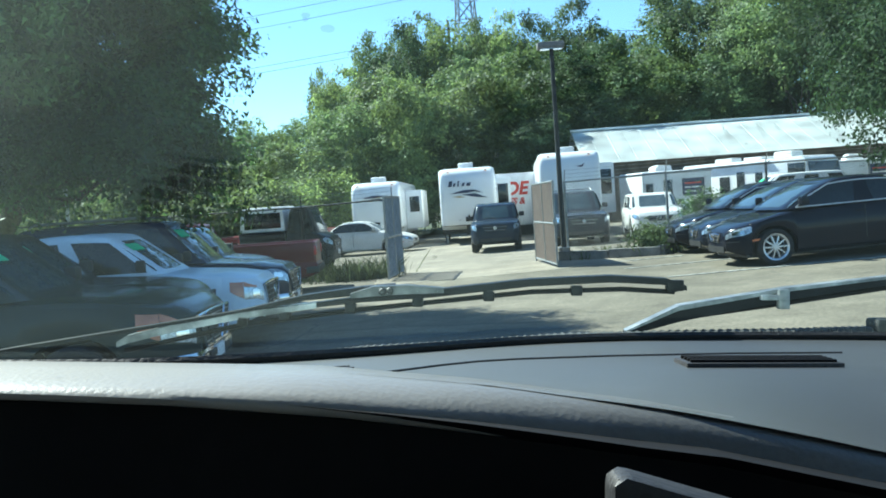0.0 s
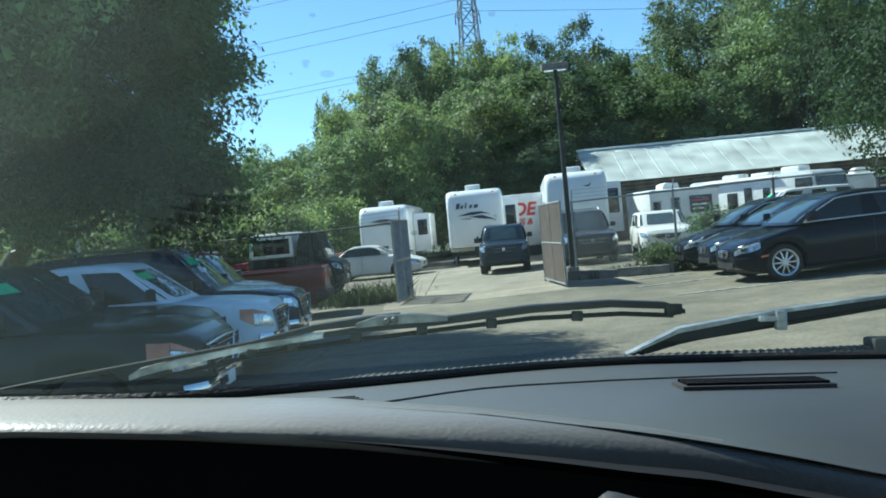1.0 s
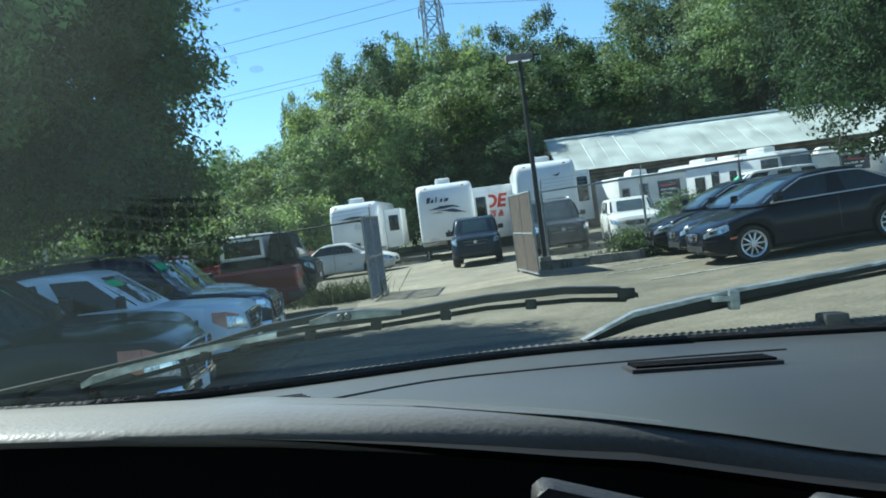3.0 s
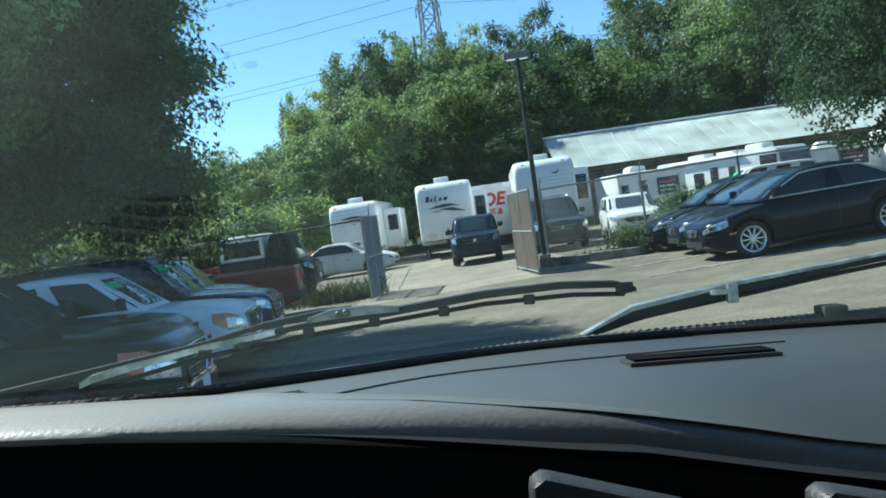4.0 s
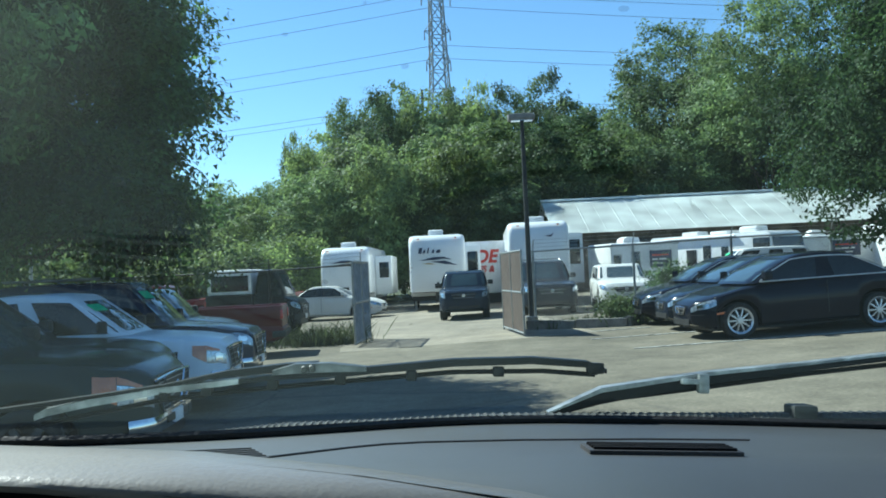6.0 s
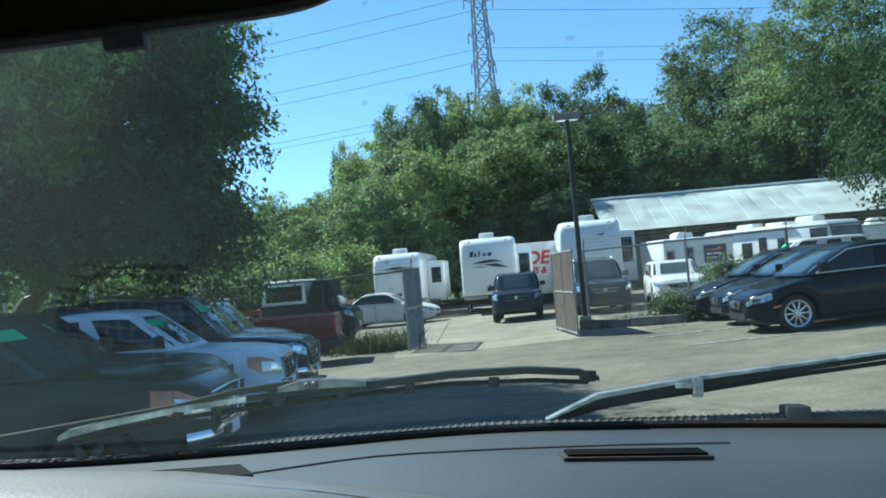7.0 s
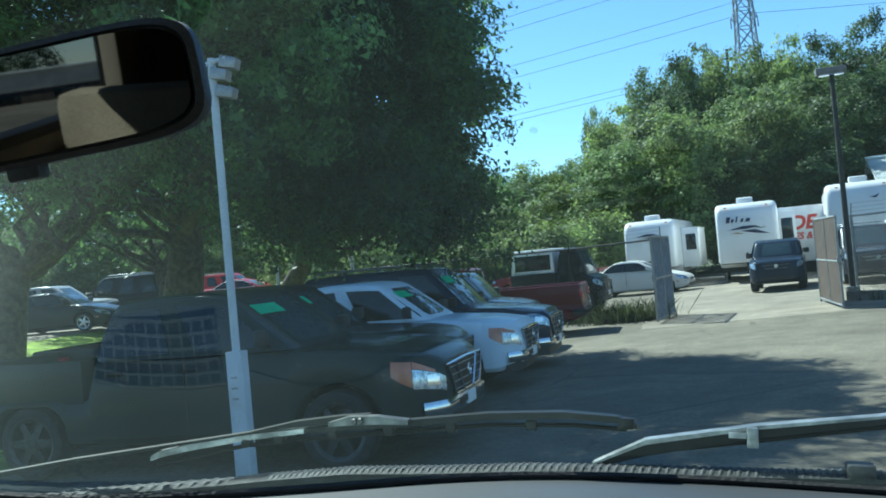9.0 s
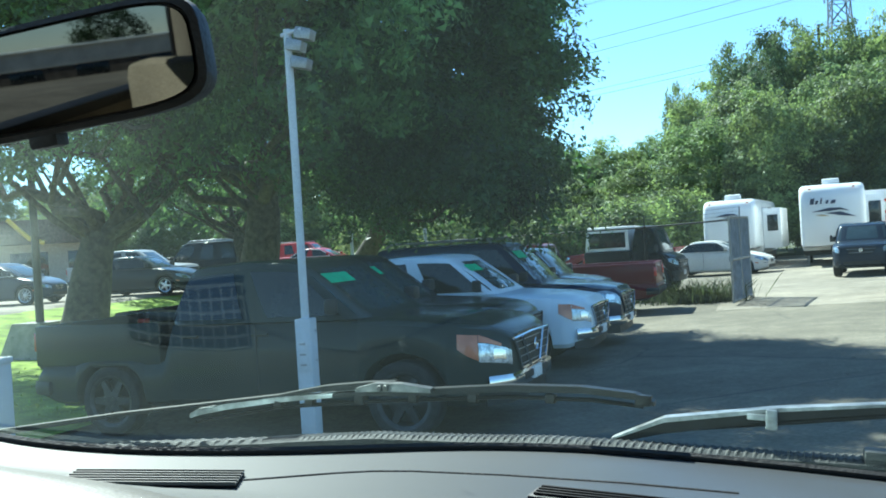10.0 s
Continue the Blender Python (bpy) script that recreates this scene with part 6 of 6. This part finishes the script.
wp = part("wiper", tube([(-0.341, 1.000, -0.109), (-0.214, 1.000, -0.081), (-0.099, 1.000, -0.066), (0.094, 1.000, -0.046), (0.191, 1.000, -0.043), (0.248, 1.000, -0.046)], 0.0028, 6), WIPER, van, "wiper with a thin rubber blade")
# the sun's gloss on this end is put into a paler colour
ribbon([(-0.348, 1.000, -0.102), (-0.338, 1.000, -0.097), (-0.292, 1.000, -0.086), (-0.214, 1.000, -0.071), (-0.135, 1.000, -0.060)], [0.006, 0.008, 0.008, 0.007, 0.006], 0.012, "blade_frame", WIPER_ARM, wp, "blade frame end, its sun gloss put into the grey")
ribbon([(-0.135, 1.000, -0.060), (-0.087, 1.000, -0.054), (-0.015, 1.000, -0.048), (0.094, 1.000, -0.036), (0.179, 1.000, -0.032), (0.239, 1.000, -0.035), (0.260, 1.000, -0.042)], [0.005, 0.006, 0.008, 0.008, 0.0075, 0.007, 0.005], 0.012, "blade_frame", WIPER, wp)
ribbon([(-0.70, 0.860, -0.150), (-0.60, 0.915, -0.133), (-0.45, 0.980, -0.106), (-0.292, 1.000, -0.080), (-0.214, 1.000, -0.067), (-0.147, 1.000, -0.052), (-0.087, 1.000, -0.045), (-0.051, 1.000, -0.043)], [0.010, 0.008, 0.005, 0.0035, 0.004, 0.006, 0.009, 0.011], 0.012, "wiper_arm", WIPER, wp, "long tapered arm")
part("pivot_cap", lathe([(0.001, -0.012), (0.012, -0.01), (0.016, 0.0), (0.016, 0.02)], 14), BLACK, wp, m=Matrix.Translation((-0.71, 0.855, -0.155)) @ Matrix.Rotation(radians(-70), 4, "X"))
ribbon([(-0.098, 0.990, -0.050), (-0.074, 0.990, -0.045), (-0.038, 0.990, -0.043), (0.001, 0.990, -0.044)], [0.005, 0.010, 0.0095, 0.005], 0.012, "arm_plate", PLATE_GREY, wp, "grey arm plate with two rivets")
for q in [(-0.064, 0.985, -0.045), (-0.056, 0.985, -0.044)]:
    part("rivet", lathe([(0.004, -0.004), (0.003, -0.006), (0.001, -0.006)], 10), BLACK, wp, m=Matrix.Translation(q))
for q in [(-0.214, 1.000, -0.076), (-0.169, 1.000, -0.070), (-0.099, 1.000, -0.063), (-0.027, 1.000, -0.056), (0.049, 1.000, -0.050), (0.143, 1.000, -0.044), (0.245, 1.000, -0.040)]:
    part("claw", boxed(q[0] - 0.006, q[0] + 0.006, q[1] - 0.006, q[1] + 0.006, q[2] - 0.006, q[2] + 0.005, 0.002), WIPER, wp)
tp_ = (0.245, 1.000, -0.039)
part("tip_clip", boxed(tp_[0] - 0.006, tp_[0] + 0.012, tp_[1] - 0.007, tp_[1] + 0.004, tp_[2] - 0.006, tp_[2] + 0.006, 0.002), WIPER, wp)
wp = part("wiper", tube([(0.258, 1.050, -0.079), (0.384, 1.050, -0.061), (0.497, 1.050, -0.044), (0.645, 1.050, -0.025), (0.746, 1.050, -0.013)], 0.003, 6), WIPER, van, "wiper with a broad grey arm")
arm_h = [0.006, 0.017, 0.013, 0.009, 0.008, 0.006]
arm_line = [(0.204, 1.050, -0.095), (0.264, 1.050, -0.073), (0.384, 1.050, -0.051), (0.497, 1.050, -0.036), (0.645, 1.050, -0.016), (0.746, 1.050, -0.003)]
arm = ribbon(arm_line, arm_h, 0.014, "wiper_arm", WIPER, wp, "broad tapered arm")
# pale strip: the highlight along the arm's top is put into its colour
ribbon([(p[0], p[1] - 0.001, p[2] + h * 0.42) for p, h in zip(arm_line, arm_h)], [h * 0.32 for h in arm_h], 0.016, "arm_highlight", WIPER_ARM, arm, "pale upper edge, a highlight put into the colour")
hk = (0.380, 1.040, -0.055)
part("hook", boxed(hk[0] - 0.007, hk[0] + 0.005, hk[1] - 0.006, hk[1] + 0.006, hk[2] - 0.012, hk[2] + 0.010, 0.002), WIPER_ARM, wp)
part("hook_bar", boxed(hk[0] - 0.026, hk[0], hk[1] - 0.005, hk[1] + 0.005, hk[2] - 0.002, hk[2] + 0.004, 0.001), WIPER_ARM, wp)

# rear-view mirror on its stem
mirror_at = seat.inverted() @ look((0.918, 1.495, 1.978), (1.2, -0.989, 1.655), -4)
bm = bmesh.new()
ring = []
for k in range(40):
    a = 2 * math.pi * k / 40
    ring.append((0.136 * math.copysign(abs(math.cos(a)) ** 0.3, math.cos(a)), 0.0385 * math.copysign(abs(math.sin(a)) ** 0.45, math.sin(a))))
bm = loft([[(x * 0.8, y * 0.7, 0.034) for x, y in ring], [(x * 0.95, y * 0.95, 0.022) for x, y in ring], [(x, y, 0.004) for x, y in ring], [(x, y, -0.004) for x, y in ring], [(x * 0.965, y * 0.9, -0.006) for x, y in ring], [(x * 0.955, y * 0.87, -0.003) for x, y in ring]])
mr = part("rear_view_mirror", bm, BLACK, van, "black-framed rear-view mirror", m=mirror_at)
part("mirror_glass", loft([[(x * 0.945, y * 0.84, -0.0065) for x, y in ring], [(x * 0.945, y * 0.84, -0.0035) for x, y in ring]]), MIRROR, mr, "dimmed mirror glass", smooth=None)
part("dip_lever", boxed(-0.012, 0.012, -0.047, -0.034, -0.004, 0.01, 0.003), BLACK, mr)
part("stem", tube([(0, 0.0, 0.03), (0, 0.015, 0.06), (0, 0.03, 0.085)], 0.008, 8), BLACK, mr)

rs = np.random.default_rng(9)
bm = bmesh.new()
for k in range(150):
    x, v = (-0.62 + 0.68 * rs.random(), 0.16 + 0.6 * rs.random()) if k < 125 else (-0.3 + 1.1 * rs.random(), 0.1 + 0.6 * rs.random())
    p = Vector(glass_at(x, v, 0.006))
    r0, st = 0.001 + 0.0026 * rs.random() ** 2, 1 + 0.8 * rs.random()
    vs = [bm.verts.new(p + Vector((r0 * st * math.cos(a), -0.64 * r0 * math.sin(a), 0.77 * r0 * math.sin(a)))) for a in [2 * math.pi * q / 8 for q in range(8)]]
    bm.faces.new(vs)
spot = mat("dried_spot", (0.3, 0.32, 0.31), 0.8)
st_n, st_l = spot.node_tree.nodes, spot.node_tree.links
st_m, st_t = st_n.new("ShaderNodeMixShader"), st_n.new("ShaderNodeBsdfTransparent")
st_m.inputs[0].default_value = 0.8
st_l.new(st_n["Principled BSDF"].outputs[0], st_m.inputs[1]), st_l.new(st_t.outputs[0], st_m.inputs[2]), st_l.new(st_m.outputs[0], st_n["Material Output"].inputs["Surface"])
tagged(part("dirt", bm, spot, van, "pale dried spots on the glass", smooth=None), kind="stuff")

# the cabin behind the windscreen: roof, floor, lower walls and pillars round open windows; mostly unseen, added to
# darken the reflections
part("roof_lining", loft([[(-1.0, y, z0), (1.1, y, z0), (1.1, y, z0 + 0.05), (-1.0, y, z0 + 0.05)] for y, z0 in ((-2.3, 0.40), (-0.6, 0.42), (0.0, 0.415), (0.33, 0.405))]), CABIN, van, "grey cloth roof lining", smooth=None)
part("floor_mat", boxed(-1.0, 1.1, -2.3, 0.75, -1.3, -1.26), DASH_FACE, van, "black floor mat")
for x in (-1.03, 1.11):
    part("side_panel", boxed(x - 0.03, x + 0.03, -2.3, 0.5, -1.3, -0.16, 0.01), CABIN, van)
    part("windscreen_pillar", loft([[(x + a, y + b, z) for a, b in ((-0.03, -0.03), (0.03, -0.03), (0.03, 0.03), (-0.03, 0.03))] for y, z in ((0.5, -0.17), (-0.03, 0.42))]), BLACK, van)
    sill, head = (-0.02, 0.33) if x < 0 else (-0.1, 0.28)
    for y0, y1, z0, z1 in ((-2.3, -1.95, -0.17, 0.42), (-0.8, -0.55, -0.17, 0.42), (-1.95, -0.8, -0.17, sill), (-1.95, -0.8, head, 0.42)):
        part("upper_panel", boxed(x - 0.03, x + 0.03, y0, y1, z0, z1, 0.01), CABIN, van)
    part("window_rubber", boxed(x - 0.036, x + 0.036, -1.95, -0.8, sill - 0.02, sill + 0.008, 0.003), BLACK, van)
part("rear_seat_back", boxed(-0.96, 1.04, -1.52, -1.37, -0.75, 0.07, 0.04), TAN_CLOTH, van, "tan cloth rear seat back")
part("rear_seat_cushion", boxed(-0.96, 1.04, -1.36, -0.86, -0.85, -0.62, 0.05), TAN_CLOTH, van)
part("rear_panel", boxed(-1.0, 1.08, -2.34, -2.28, -1.3, 0.16, 0.01), CABIN, van)
part("rear_header", boxed(-1.0, 1.08, -2.34, -2.28, 0.28, 0.42, 0.01), CABIN, van)
# added to fill the rear opening, so no bright sky reaches the mirror
part("rear_sky_block", boxed(-1.0, 1.08, -2.34, -2.28, 0.155, 0.285, 0.01), CABIN, van)

# the nose of the van, below the line of sight
van_paint = paint("van_dark_paint", (0.03, 0.032, 0.035))
part("hood", prism([(1.12, -0.22), (1.75, -0.36), (1.92, -0.55), (1.92, -1.3), (0.9, -1.36), (0.9, -0.4)], -1.0, 1.05, 0.06), van_paint, van, m=Matrix.Rotation(radians(90), 4, "Z") @ Matrix.Diagonal((1, -1, 1, 1)))
part("floor_pan", boxed(-0.95, 1.0, 0.3, 0.95, -1.36, -1.3), BLACK, van)
part("roof_skin", boxed(-1.06, 1.14, -2.36, 0.32, 0.475, 0.49, 0.006), van_paint, van)
part("rear_door", boxed(-1.06, 1.14, -2.375, -2.345, -1.25, 0.47, 0.01), van_paint, van)
for x, sill, head in ((-1.068, -0.02, 0.33), (1.148, -0.1, 0.28)):
    for y0, y1, z0, z1 in ((-2.36, 0.95, -1.25, -0.19), (-2.36, -1.95, -0.185, 0.47), (-0.8, -0.55, -0.185, 0.47), (-1.945, -0.805, -0.185, sill - 0.03), (-1.945, -0.805, head + 0.01, 0.47)):
        part("side_skin", boxed(x - 0.007, x + 0.007, y0, y1, z0, z1, 0.004), van_paint, van)
    part("door_handle", boxed(x - 0.02, x + 0.02, -0.5, -0.36, -0.34, -0.31, 0.006), BLACK, van)
for x in (-0.9, 0.92):
    for y in (1.35, -1.6):
        wh = part("wheel", WHEELS["five"][0], None, van, m=Matrix.Translation((x, y, -1.345)) @ Matrix.Rotation(radians(90 if x < 0 else -90), 4, "Z") @ Matrix.Rotation(radians(180), 4, "Z") @ Matrix.Diagonal((0.36, 0.36, 0.36, 1)))
        part("rim", WHEELS["five"][1], None, wh)
